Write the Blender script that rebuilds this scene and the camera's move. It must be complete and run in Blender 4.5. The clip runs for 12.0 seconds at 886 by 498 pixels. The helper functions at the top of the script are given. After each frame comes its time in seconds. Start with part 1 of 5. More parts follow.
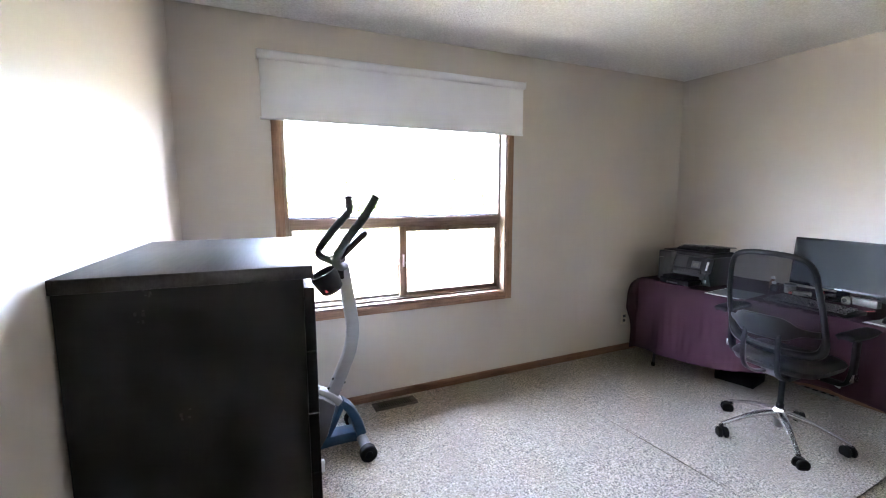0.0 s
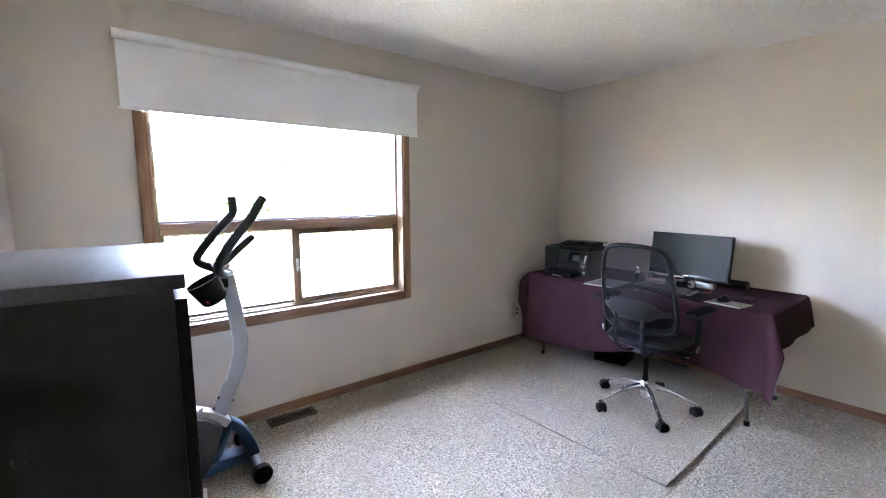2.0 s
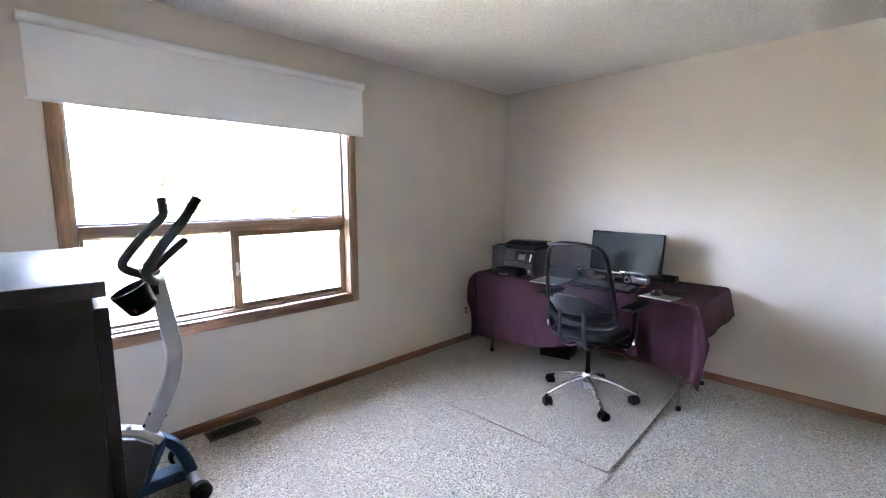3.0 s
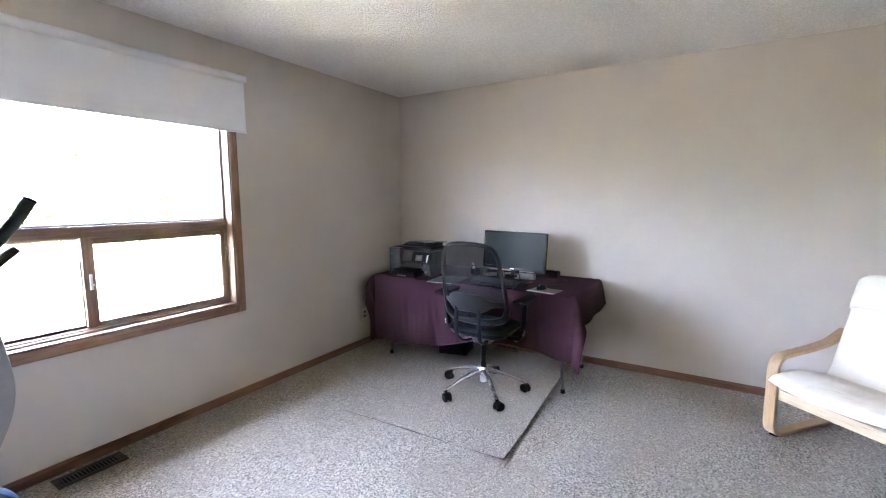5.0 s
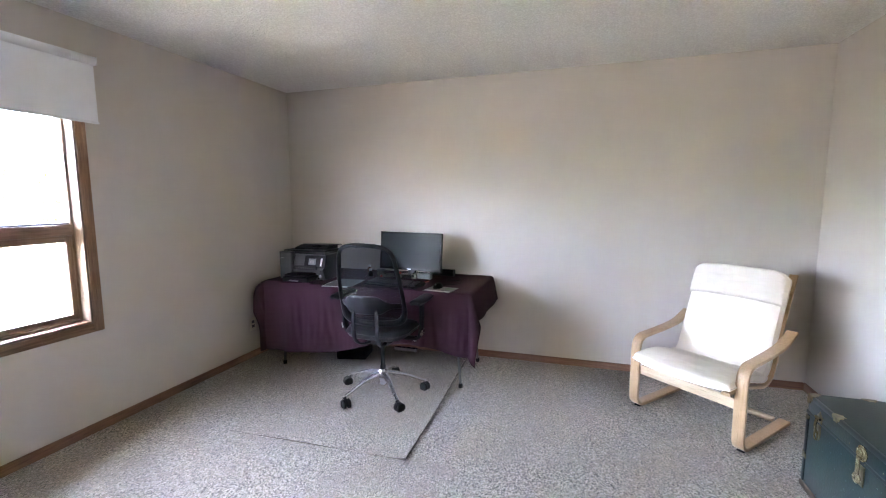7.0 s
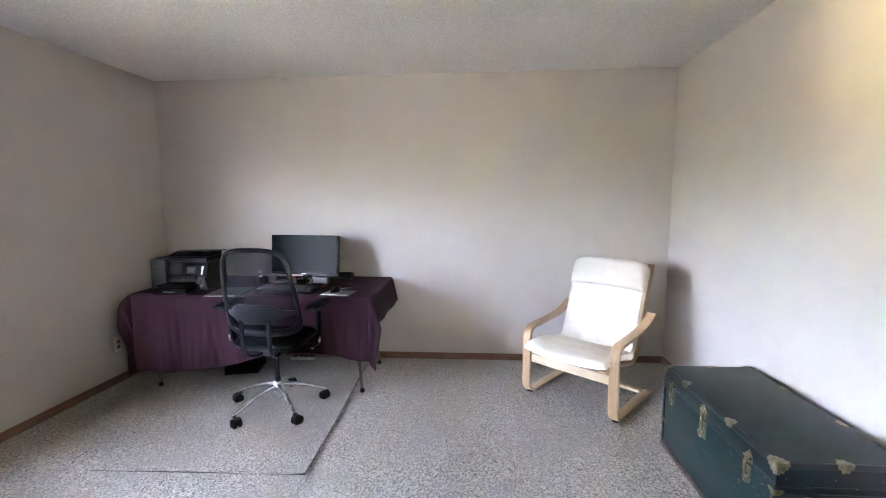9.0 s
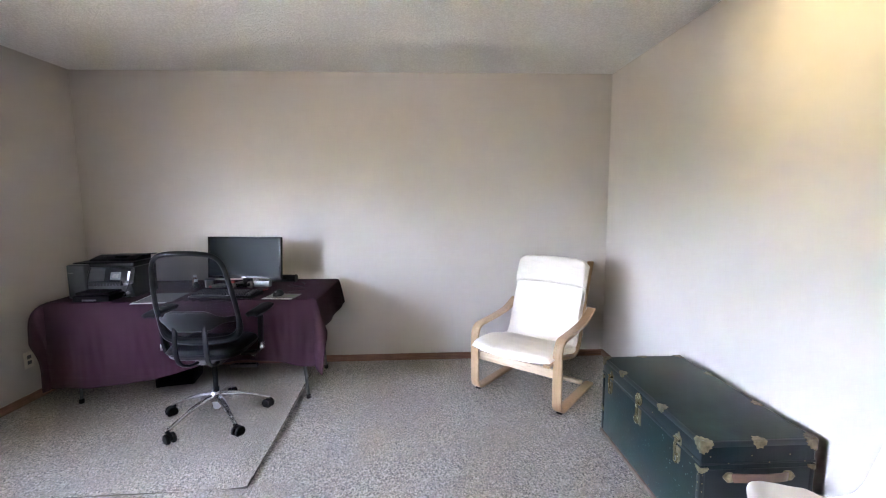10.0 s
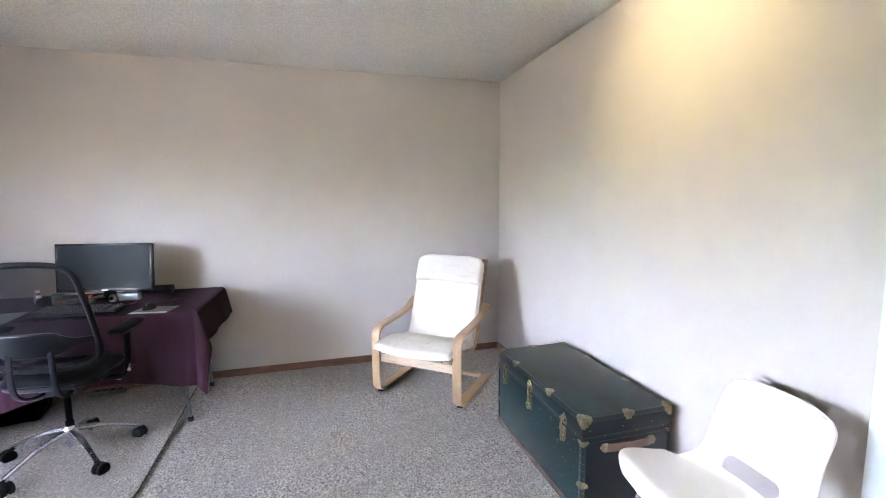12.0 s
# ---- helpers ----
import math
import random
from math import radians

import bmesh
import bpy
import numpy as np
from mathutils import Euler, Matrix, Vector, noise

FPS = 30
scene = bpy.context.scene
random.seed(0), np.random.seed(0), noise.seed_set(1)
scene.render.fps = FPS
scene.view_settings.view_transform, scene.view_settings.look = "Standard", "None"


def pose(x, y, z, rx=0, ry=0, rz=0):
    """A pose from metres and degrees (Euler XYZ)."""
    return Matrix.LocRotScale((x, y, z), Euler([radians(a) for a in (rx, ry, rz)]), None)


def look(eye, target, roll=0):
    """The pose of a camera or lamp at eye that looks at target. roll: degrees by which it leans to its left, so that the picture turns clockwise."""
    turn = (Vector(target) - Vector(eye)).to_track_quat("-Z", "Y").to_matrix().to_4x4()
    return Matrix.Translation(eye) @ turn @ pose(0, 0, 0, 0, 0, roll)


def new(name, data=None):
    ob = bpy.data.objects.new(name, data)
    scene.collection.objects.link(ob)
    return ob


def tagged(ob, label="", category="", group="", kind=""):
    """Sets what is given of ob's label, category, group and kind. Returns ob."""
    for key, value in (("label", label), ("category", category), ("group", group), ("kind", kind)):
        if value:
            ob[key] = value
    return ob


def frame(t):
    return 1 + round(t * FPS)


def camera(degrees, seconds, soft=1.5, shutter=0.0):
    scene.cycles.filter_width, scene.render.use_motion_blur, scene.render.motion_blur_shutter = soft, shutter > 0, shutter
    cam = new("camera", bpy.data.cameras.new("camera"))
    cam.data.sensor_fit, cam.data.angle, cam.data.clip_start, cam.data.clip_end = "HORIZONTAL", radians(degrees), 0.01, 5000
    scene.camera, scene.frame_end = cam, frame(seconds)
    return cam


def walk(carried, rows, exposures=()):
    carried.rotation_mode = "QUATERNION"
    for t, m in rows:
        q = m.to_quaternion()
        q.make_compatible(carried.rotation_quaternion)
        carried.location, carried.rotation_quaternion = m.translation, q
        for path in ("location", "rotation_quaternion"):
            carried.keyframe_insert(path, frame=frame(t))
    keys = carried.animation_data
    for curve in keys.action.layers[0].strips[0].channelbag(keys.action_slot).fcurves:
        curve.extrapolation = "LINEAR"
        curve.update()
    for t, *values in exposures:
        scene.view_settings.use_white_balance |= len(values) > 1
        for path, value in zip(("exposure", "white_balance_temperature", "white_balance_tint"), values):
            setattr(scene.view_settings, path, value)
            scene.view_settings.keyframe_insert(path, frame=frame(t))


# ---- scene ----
cam = camera(91.92, 12.0, soft=1.1)
PATH = [
    (0, pose(-0.076, 0.027, 1.420, 82.81, 0.12, -24.71)),
    (0.5, pose(-0.070, 0.027, 1.419, 82.85, 0.13, -28.18)),
    (1, pose(-0.064, 0.028, 1.418, 82.86, 0.15, -31.53)),
    (1.5, pose(-0.058, 0.027, 1.417, 82.88, 0.21, -34.75)),
    (2, pose(-0.053, 0.027, 1.416, 82.92, 0.22, -37.98)),
    (2.5, pose(-0.048, 0.026, 1.415, 82.96, 0.22, -41.31)),
    (3, pose(-0.043, 0.025, 1.414, 83.00, 0.24, -44.77)),
    (5, pose(-0.026, 0.019, 1.411, 83.21, 0.18, -58.32)),
    (5.5, pose(-0.023, 0.017, 1.410, 83.27, 0.22, -61.59)),
    (6, pose(-0.019, 0.014, 1.410, 83.28, 0.27, -64.95)),
    (6.5, pose(-0.016, 0.011, 1.409, 83.34, 0.20, -68.44)),
    (7, pose(-0.013, 0.008, 1.408, 83.34, 0.20, -71.94)),
    (9, pose(-0.005, -0.007, 1.406, 83.40, 0.40, -85.31)),
    (9.5, pose(-0.004, -0.011, 1.406, 83.41, 0.34, -88.63)),
    (10, pose(-0.002, -0.016, 1.405, 83.38, 0.35, -92.18)),
    (10.5, pose(-0.001, -0.021, 1.405, 83.41, 0.32, -95.58)),
    (11, pose(-0.001, -0.026, 1.404, 83.41, 0.32, -98.87)),
    (11.5, pose(-0.000, -0.031, 1.404, 83.43, 0.37, -102.12)),
    (12, pose(-0.000, -0.037, 1.403, 83.44, 0.37, -105.40)),
]
walk(cam, PATH, exposures=[(0, 8.08, 6450, 14), (12, 8.00, 6550, 17.5)])

# ---- world, sun, lamps ----
world = bpy.data.worlds.new("sky")
scene.world = world
world.use_nodes = True
wn = world.node_tree
sky = wn.nodes.new("ShaderNodeTexSky")
sky.sky_type, sky.sun_disc = "NISHITA", False
sky.sun_elevation, sky.sun_rotation = radians(50), radians(175)
sky.air_density, sky.dust_density = 0.6, 3.0
wn.nodes["Background"].inputs[1].default_value = 0.15
# a thin overcast: brighter towards the zenith than at the horizon
tc, sp = wn.nodes.new("ShaderNodeTexCoord"), wn.nodes.new("ShaderNodeSeparateXYZ")
rise, veil = wn.nodes.new("ShaderNodeMapRange"), wn.nodes.new("ShaderNodeVectorMath")
rise.inputs["To Min"].default_value, rise.inputs["To Max"].default_value = 0.75, 2.6
veil.operation = "SCALE"
wn.links.new(tc.outputs["Generated"], sp.inputs[0])
wn.links.new(sp.outputs["Z"], rise.inputs["Value"])
wn.links.new(sky.outputs[0], veil.inputs[0])
wn.links.new(rise.outputs[0], veil.inputs["Scale"])
grey, cloud = wn.nodes.new("ShaderNodeRGBToBW"), wn.nodes.new("ShaderNodeMix")
cloud.data_type = "RGBA"
cloud.inputs[0].default_value = 0.45
wn.links.new(veil.outputs[0], grey.inputs[0])
wn.links.new(veil.outputs[0], cloud.inputs[6])
wn.links.new(grey.outputs[0], cloud.inputs[7])
wn.links.new(cloud.outputs[2], wn.nodes["Background"].inputs[0])

sun = new("sun", bpy.data.lights.new("sun", "SUN"))
sun.data.energy, sun.data.angle, sun.data.color = 0.7, radians(12), (1.0, 0.96, 0.9)
sun.matrix_world = look((0, 0, 0), (-0.056, 0.640, -0.766))

# ---- room sizes ----
XW, XE, YS, YN, H = -0.405, 3.628, -1.585, 2.80, 2.44
XWS, XES = -0.686, 3.678    # the side walls' lines at the south end; the room is a little out of square
WX0, WX1, WZ0, WZ1 = 0.142, 1.722, 0.675, 1.98   # the window's opening


# ---- materials ----
def nodes_of(name):
    m = bpy.data.materials.new(name)
    m.use_nodes = True
    return m, m.node_tree.nodes, m.node_tree.links, m.node_tree.nodes["Principled BSDF"]


def mixed(n, l, fac, a, b):
    """A colour between a and b by a socket."""
    r = n.new("ShaderNodeMix")
    r.data_type = "RGBA"
    l.new(fac, r.inputs[0])
    for k, c in ((6, a), (7, b)):
        if isinstance(c, tuple):
            r.inputs[k].default_value = (*c, 1)
        else:
            l.new(c, r.inputs[k])
    return r.outputs[2]


def noise_of(n, l, scale, detail=3.0, stretch=(1, 1, 1), rough=0.55):
    tc, mp, t = n.new("ShaderNodeTexCoord"), n.new("ShaderNodeMapping"), n.new("ShaderNodeTexNoise")
    mp.inputs["Scale"].default_value = stretch
    mp.inputs["Location"].default_value = (0.137, 0.291, 0.0437)
    t.inputs["Scale"].default_value, t.inputs["Detail"].default_value, t.inputs["Roughness"].default_value = scale, detail, rough
    l.new(tc.outputs["Object"], mp.inputs[0])
    l.new(mp.outputs[0], t.inputs["Vector"])
    return t.outputs["Fac"]


def ramp(n, l, fac, lo, hi):
    r = n.new("ShaderNodeMapRange")
    r.inputs["From Min"].default_value, r.inputs["From Max"].default_value = lo, hi
    l.new(fac, r.inputs["Value"])
    return r.outputs["Result"]


def bump(n, l, bsdf, height, strength, distance):
    b = n.new("ShaderNodeBump")
    b.inputs["Strength"].default_value, b.inputs["Distance"].default_value = strength, distance
    l.new(height, b.inputs["Height"])
    l.new(b.outputs[0], bsdf.inputs["Normal"])


def plain(name, colour, rough=0.5, metal=0.0, vary=0.12, scale=25.0, fine=400.0, relief=0.15, depth=0.0006, coat=0.0, spec=0.5):
    """A painted, moulded or cast surface with slight variation at two scales."""
    m, n, l, b = nodes_of(name)
    big, small = noise_of(n, l, scale), noise_of(n, l, fine, 2.0)
    dark = tuple(c * (1 - vary) for c in colour)
    light = tuple(min(1, c * (1 + vary)) for c in colour)
    l.new(mixed(n, l, ramp(n, l, big, 0.3, 0.7), dark, light), b.inputs["Base Color"])
    r = n.new("ShaderNodeMapRange")
    r.inputs["To Min"].default_value, r.inputs["To Max"].default_value = max(0.02, rough - 0.08), min(1, rough + 0.08)
    l.new(big, r.inputs["Value"])
    l.new(r.outputs[0], b.inputs["Roughness"])
    b.inputs["Metallic"].default_value = metal
    b.inputs["Coat Weight"].default_value = coat
    b.inputs["Specular IOR Level"].default_value = spec
    bump(n, l, b, small, relief, depth)
    return m


def wood(name, dark, light, axis, rough=0.4, scale=6.0, coat=0.1):
    """Grained wood; the grain runs along the axis."""
    m, n, l, b = nodes_of(name)
    st = [14, 14, 14]
    st["xyz".index(axis)] = 0.7
    grain = noise_of(n, l, scale, 6.0, tuple(st), 0.65)
    st2 = [60, 60, 60]
    st2["xyz".index(axis)] = 2.0
    pores = noise_of(n, l, scale, 3.0, tuple(st2), 0.6)
    c = mixed(n, l, ramp(n, l, grain, 0.32, 0.68), dark, light)
    deep = tuple(v * 0.6 for v in dark)
    l.new(mixed(n, l, ramp(n, l, pores, 0.56, 0.72), c, deep), b.inputs["Base Color"])
    b.inputs["Roughness"].default_value = rough
    b.inputs["Coat Weight"].default_value = coat
    bump(n, l, b, pores, 0.25, 0.0006)
    return m


def carpet_material(name, lo, hi):
    m, n, l, b = nodes_of(name)
    tc = n.new("ShaderNodeTexCoord")
    v = n.new("ShaderNodeTexVoronoi")
    v.inputs["Scale"].default_value = 170
    l.new(tc.outputs["Object"], v.inputs["Vector"])
    fleck, mid, big = noise_of(n, l, 104, 3.5, rough=0.75), noise_of(n, l, 30, 4.0, (1, 1.5, 1), 0.72), noise_of(n, l, 3.4, 4.0, (1, 0.55, 1), 0.6)
    c = mixed(n, l, ramp(n, l, fleck, 0.40, 0.60), lo, hi)
    shade = n.new("ShaderNodeMath")
    shade.operation = "MULTIPLY_ADD"
    shade.inputs[1].default_value = 0.6
    l.new(big, shade.inputs[0])
    l.new(mid, shade.inputs[2])
    warm = tuple(h * k for h, k in zip(hi, (0.46, 0.44, 0.42)))
    half = n.new("ShaderNodeMath")
    half.operation = "MULTIPLY"
    half.inputs[1].default_value = 0.72
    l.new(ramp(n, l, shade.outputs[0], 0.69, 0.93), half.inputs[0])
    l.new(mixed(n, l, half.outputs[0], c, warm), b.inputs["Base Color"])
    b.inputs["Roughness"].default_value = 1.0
    b.inputs["Specular IOR Level"].default_value = 0.1
    b.inputs["Sheen Weight"].default_value = 0.25
    hgt = n.new("ShaderNodeMath")
    hgt.operation = "ADD"
    l.new(v.outputs["Distance"], hgt.inputs[0])
    l.new(fleck, hgt.inputs[1])
    h2 = n.new("ShaderNodeMath")
    h2.operation = "MULTIPLY_ADD"
    h2.inputs[1].default_value = 1.6
    l.new(mid, h2.inputs[0])
    l.new(hgt.outputs[0], h2.inputs[2])
    bump(n, l, b, h2.outputs[0], 0.9, 0.010)
    return m


def ceiling_material():
    m, n, l, b = nodes_of("stippled_ceiling")
    a, c = noise_of(n, l, 88, 3.0, rough=0.65), noise_of(n, l, 36, 2.0)
    l.new(mixed(n, l, ramp(n, l, a, 0.38, 0.62), (0.80, 0.79, 0.775), (0.95, 0.945, 0.93)), b.inputs["Base Color"])
    b.inputs["Roughness"].default_value = 0.95
    h = n.new("ShaderNodeMath")
    h.operation = "ADD"
    l.new(ramp(n, l, a, 0.42, 0.70), h.inputs[0])
    l.new(c, h.inputs[1])
    bump(n, l, b, h.outputs[0], 0.8, 0.013)
    return m


def glass_material():
    m, n, l, b = nodes_of("window_glass")
    b.inputs["Base Color"].default_value = (1, 1, 1, 1)
    b.inputs["Roughness"].default_value = 0.0
    b.inputs["Transmission Weight"].default_value = 1.0
    b.inputs["IOR"].default_value = 1.05
    return m


def mesh_fabric():
    """An open weave that lets about half of the view through."""
    m, n, l, b = nodes_of("open_mesh_fabric")
    b.inputs["Base Color"].default_value = (0.004, 0.004, 0.005, 1)
    b.inputs["Roughness"].default_value = 0.8
    b.inputs["Specular IOR Level"].default_value = 0.1
    t, mx = n.new("ShaderNodeBsdfTransparent"), n.new("ShaderNodeMixShader")
    f = n.new("ShaderNodeMapRange")
    f.inputs["To Min"].default_value, f.inputs["To Max"].default_value = 0.56, 0.72
    l.new(noise_of(n, l, 500, 1.0), f.inputs["Value"])
    l.new(f.outputs[0], mx.inputs[0])
    l.new(t.outputs[0], mx.inputs[1])
    l.new(b.outputs[0], mx.inputs[2])
    l.new(mx.outputs[0], n["Material Output"].inputs[0])
    return m


M_WALL = plain("wall_paint", (0.545, 0.499, 0.456), 0.55, vary=0.025, scale=3.0, fine=190, relief=0.08, depth=0.0008, spec=0.45)
M_CEIL = ceiling_material()
M_CARPET = carpet_material("carpet_pile", (0.045, 0.040, 0.033), (0.60, 0.53, 0.44))
M_OFFCUT = carpet_material("carpet_offcut_pile", (0.050, 0.044, 0.036), (0.59, 0.515, 0.425))
M_BACKING = plain("carpet_backing", (0.12, 0.10, 0.082), 0.95, vary=0.4, scale=60)
OAK = ((0.17, 0.085, 0.045), (0.31, 0.175, 0.10))
M_OAK = {a: wood("oak_trim_" + a, *OAK, a) for a in "xyz"}
M_BASE = {a: wood("oak_baseboard_" + a, (0.135, 0.061, 0.033), (0.24, 0.122, 0.069), a) for a in "xy"}
M_SASH = {a: wood("oak_sash_" + a, (0.15, 0.095, 0.06), (0.27, 0.185, 0.125), a, 0.5) for a in "xyz"}
M_WHITE = plain("white_enamel", (0.68, 0.70, 0.69), 0.35, vary=0.02)
M_VINYL = plain("white_vinyl", (0.78, 0.78, 0.76), 0.4, vary=0.03)
M_GLASS = glass_material()
M_BLIND = plain("blind_fabric", (0.74, 0.75, 0.785), 0.85, vary=0.02, scale=8, fine=1500, relief=0.3)
M_ALU = plain("brushed_aluminium", (0.66, 0.66, 0.67), 0.38, 0.75, vary=0.06)
M_CHROME = plain("polished_metal", (0.72, 0.72, 0.73), 0.24, 0.9, vary=0.05)
M_STEEL = plain("grey_steel", (0.13, 0.13, 0.135), 0.4, 0.6, vary=0.15)
M_VENT = plain("brown_vent_paint", (0.055, 0.045, 0.038), 0.5, 0.1, vary=0.2)
M_DARK = plain("black_void", (0.008, 0.008, 0.008), 0.9)
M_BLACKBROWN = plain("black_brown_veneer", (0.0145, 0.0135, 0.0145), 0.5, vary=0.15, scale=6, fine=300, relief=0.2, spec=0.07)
# Top is coloured paler for the light it reflects; grain is its own.
M_BLACKTOP = wood("black_brown_top_sheen", (0.022, 0.020, 0.020), (0.042, 0.039, 0.039), "y", 0.48, 5.0, 0.0)
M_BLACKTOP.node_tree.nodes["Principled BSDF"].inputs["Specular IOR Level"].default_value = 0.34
M_SCUFF = plain("pale_scuff", (0.014, 0.014, 0.0145), 0.7)
M_PLASTIC = plain("black_plastic", (0.005, 0.005, 0.006), 0.5, vary=0.2, spec=0.10)
M_SATIN = plain("satin_black_plastic", (0.0075, 0.008, 0.009), 0.33, vary=0.12, spec=0.26)
M_FRAME = plain("matt_black_plastic", (0.006, 0.0062, 0.007), 0.42, vary=0.15, spec=0.17)
M_GLOSS = plain("gloss_black_plastic", (0.008, 0.008, 0.009), 0.25, vary=0.1, spec=0.25)
M_RUBBER = plain("black_rubber", (0.007, 0.007, 0.007), 0.7, vary=0.2, spec=0.15)
M_LEATHER = plain("black_seat_leather", (0.006, 0.007, 0.0085), 0.45, vary=0.2, scale=40, fine=700, relief=0.4, depth=0.001, spec=0.2)
M_MESH = mesh_fabric()
M_SCREEN = plain("dark_screen", (0.008, 0.011, 0.013), 0.38, vary=0.04, spec=0.08)
M_CLOTH = plain("plum_cloth", (0.035, 0.0115, 0.0195), 0.92, vary=0.10, scale=9, fine=1600, relief=0.5, depth=0.0008, spec=0.2)
M_BIRCH = {a: wood("birch_" + a, (0.36, 0.228, 0.112), (0.455, 0.30, 0.16), a, 0.38, 4.0, 0.2) for a in "xyz"}
M_RAIL = wood("pale_birch_rail", (0.47, 0.35, 0.225), (0.57, 0.44, 0.295), "y", 0.45)
M_CREAM = plain("cream_cotton", (0.66, 0.605, 0.53), 0.9, vary=0.035, scale=7, fine=900, relief=0.4, depth=0.001)
M_PIPING = plain("cream_piping", (0.64, 0.59, 0.51), 0.85, vary=0.06)
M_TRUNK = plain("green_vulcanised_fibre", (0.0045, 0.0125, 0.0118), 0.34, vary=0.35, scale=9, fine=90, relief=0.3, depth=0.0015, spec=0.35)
M_TRUNKTOP = plain("pale_green_fibre", (0.016, 0.026, 0.022), 0.5, vary=0.4, scale=7, fine=80, relief=0.35, depth=0.0015, spec=0.28)
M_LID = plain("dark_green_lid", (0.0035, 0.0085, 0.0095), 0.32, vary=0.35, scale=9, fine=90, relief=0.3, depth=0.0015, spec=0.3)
M_BAND = plain("dark_green_band", (0.0032, 0.0060, 0.0072), 0.40, vary=0.3, scale=12)
M_BRASS = plain("tarnished_brass", (0.22, 0.175, 0.10), 0.35, 0.75, vary=0.4, scale=45, fine=250, relief=0.3, depth=0.001)
M_LATCH = plain("bright_brass", (0.56, 0.48, 0.31), 0.25, 1.0, vary=0.15, scale=40)
M_TAN = plain("tan_leather", (0.15, 0.078, 0.048), 0.55, vary=0.2, scale=30)
M_SHELL = plain("white_shell_plastic", (0.76, 0.70, 0.625), 0.38, vary=0.015, scale=4)
M_BLUE = plain("blue_plastic", (0.013, 0.042, 0.085), 0.42, vary=0.12, spec=0.25)
M_NAVY = plain("dark_shroud_plastic", (0.011, 0.012, 0.016), 0.45, vary=0.15)
M_GREYPAINT = plain("light_grey_paint", (0.27, 0.275, 0.285), 0.35, vary=0.04)
M_GRIP = plain("dark_foam_grip", (0.034, 0.047, 0.046), 0.8, vary=0.25, scale=60, fine=900, relief=0.5)
M_PAPER = plain("white_paper", (0.75, 0.75, 0.73), 0.8, vary=0.03)
M_GREYPRINT = plain("grey_print", (0.17, 0.17, 0.16), 0.7, vary=0.3, scale=90)
M_RED = plain("red_plastic", (0.30, 0.03, 0.025), 0.4)
M_PRINTER = plain("charcoal_printer_plastic", (0.025, 0.026, 0.028), 0.34, vary=0.15, spec=0.36)
M_TRAY = plain("rough_black_plastic", (0.006, 0.006, 0.0065), 0.75, vary=0.2, spec=0.06)
M_LCD = plain("grey_green_display", (0.13, 0.14, 0.14), 0.25, vary=0.05)
M_GREEN = plain("green_card", (0.10, 0.16, 0.08), 0.6)
M_CLEAR = plain("clear_plastic", (0.17, 0.16, 0.145), 0.15, vary=0.35, scale=80, spec=0.8)
M_LEAF = plain("far_foliage", (0.085, 0.12, 0.05), 0.8, vary=0.4, scale=0.4, fine=8, spec=0.2)
leaf_nodes, leaf_links = M_LEAF.node_tree.nodes, M_LEAF.node_tree.links
glow, both = leaf_nodes.new("ShaderNodeBsdfTranslucent"), leaf_nodes.new("ShaderNodeMixShader")
glow.inputs["Color"].default_value = (0.09, 0.14, 0.04, 1)
leaf_links.new(leaf_nodes["Principled BSDF"].outputs[0], both.inputs[1])
leaf_links.new(glow.outputs[0], both.inputs[2])
leaf_links.new(both.outputs[0], leaf_nodes["Material Output"].inputs[0])
M_BARK = plain("far_bark", (0.10, 0.08, 0.06), 0.9, vary=0.3, scale=3, fine=30)
M_SOFFIT = plain("soffit_paint", (0.45, 0.42, 0.38), 0.7, vary=0.05)
M_GRASS = plain("lawn_and_scrub", (0.062, 0.058, 0.041), 1.0, vary=0.35, scale=0.3, fine=6, spec=0.1)


# ---- mesh helpers ----
def link_mesh(name, bm, material, parent=None, label="", smooth=True):
    me = bpy.data.meshes.new(name)
    bmesh.ops.recalc_face_normals(bm, faces=bm.faces)
    bm.to_mesh(me)
    bm.free()
    for m in (material if isinstance(material, (list, tuple)) else [material]):
        me.materials.append(m)
    if smooth:
        me.shade_smooth()
        me.set_sharp_from_angle(angle=radians(34))
    ob = new(name, me)
    if parent:
        ob.parent = parent
    if label:
        tagged(ob, label)
    return ob


def part(name, bm, material, parent, label="", smooth=True):
    return link_mesh(name, bm, material, parent, label, smooth)


def thing(name, m, label, category, group="", kind=""):
    """An empty at the thing's base."""
    ob = new(name)
    ob.empty_display_size = 0.05
    ob.matrix_world = m
    return tagged(ob, label, category, group, kind)


def add_box(bm, lo, hi, bevel=0.0, seg=2, m=None, mat=0):
    """A box from corner to corner, with rounded edges."""
    t = bmesh.new()
    bmesh.ops.create_cube(t, size=1.0)
    size = [max(1e-5, b - a) for a, b in zip(lo, hi)]
    for v in t.verts:
        v.co = Vector([(a + b) / 2 + c * s for a, b, c, s in zip(lo, hi, v.co, size)])
    if bevel > 0:
        bmesh.ops.bevel(t, geom=t.edges[:], offset=min(bevel, min(size) * 0.49), segments=seg, profile=0.5, affect="EDGES")
    join(bm, t, m, mat)
    return bm


def join(bm, t, m=None, mat=0):
    made = {v: bm.verts.new((m @ v.co) if m else v.co) for v in t.verts}
    for f in t.faces:
        try:
            g = bm.faces.new([made[v] for v in f.verts])
            g.material_index = mat
        except ValueError:
            pass
    t.free()


def box(lo, hi, bevel=0.0, seg=2, m=None):
    return add_box(bmesh.new(), lo, hi, bevel, seg, m)


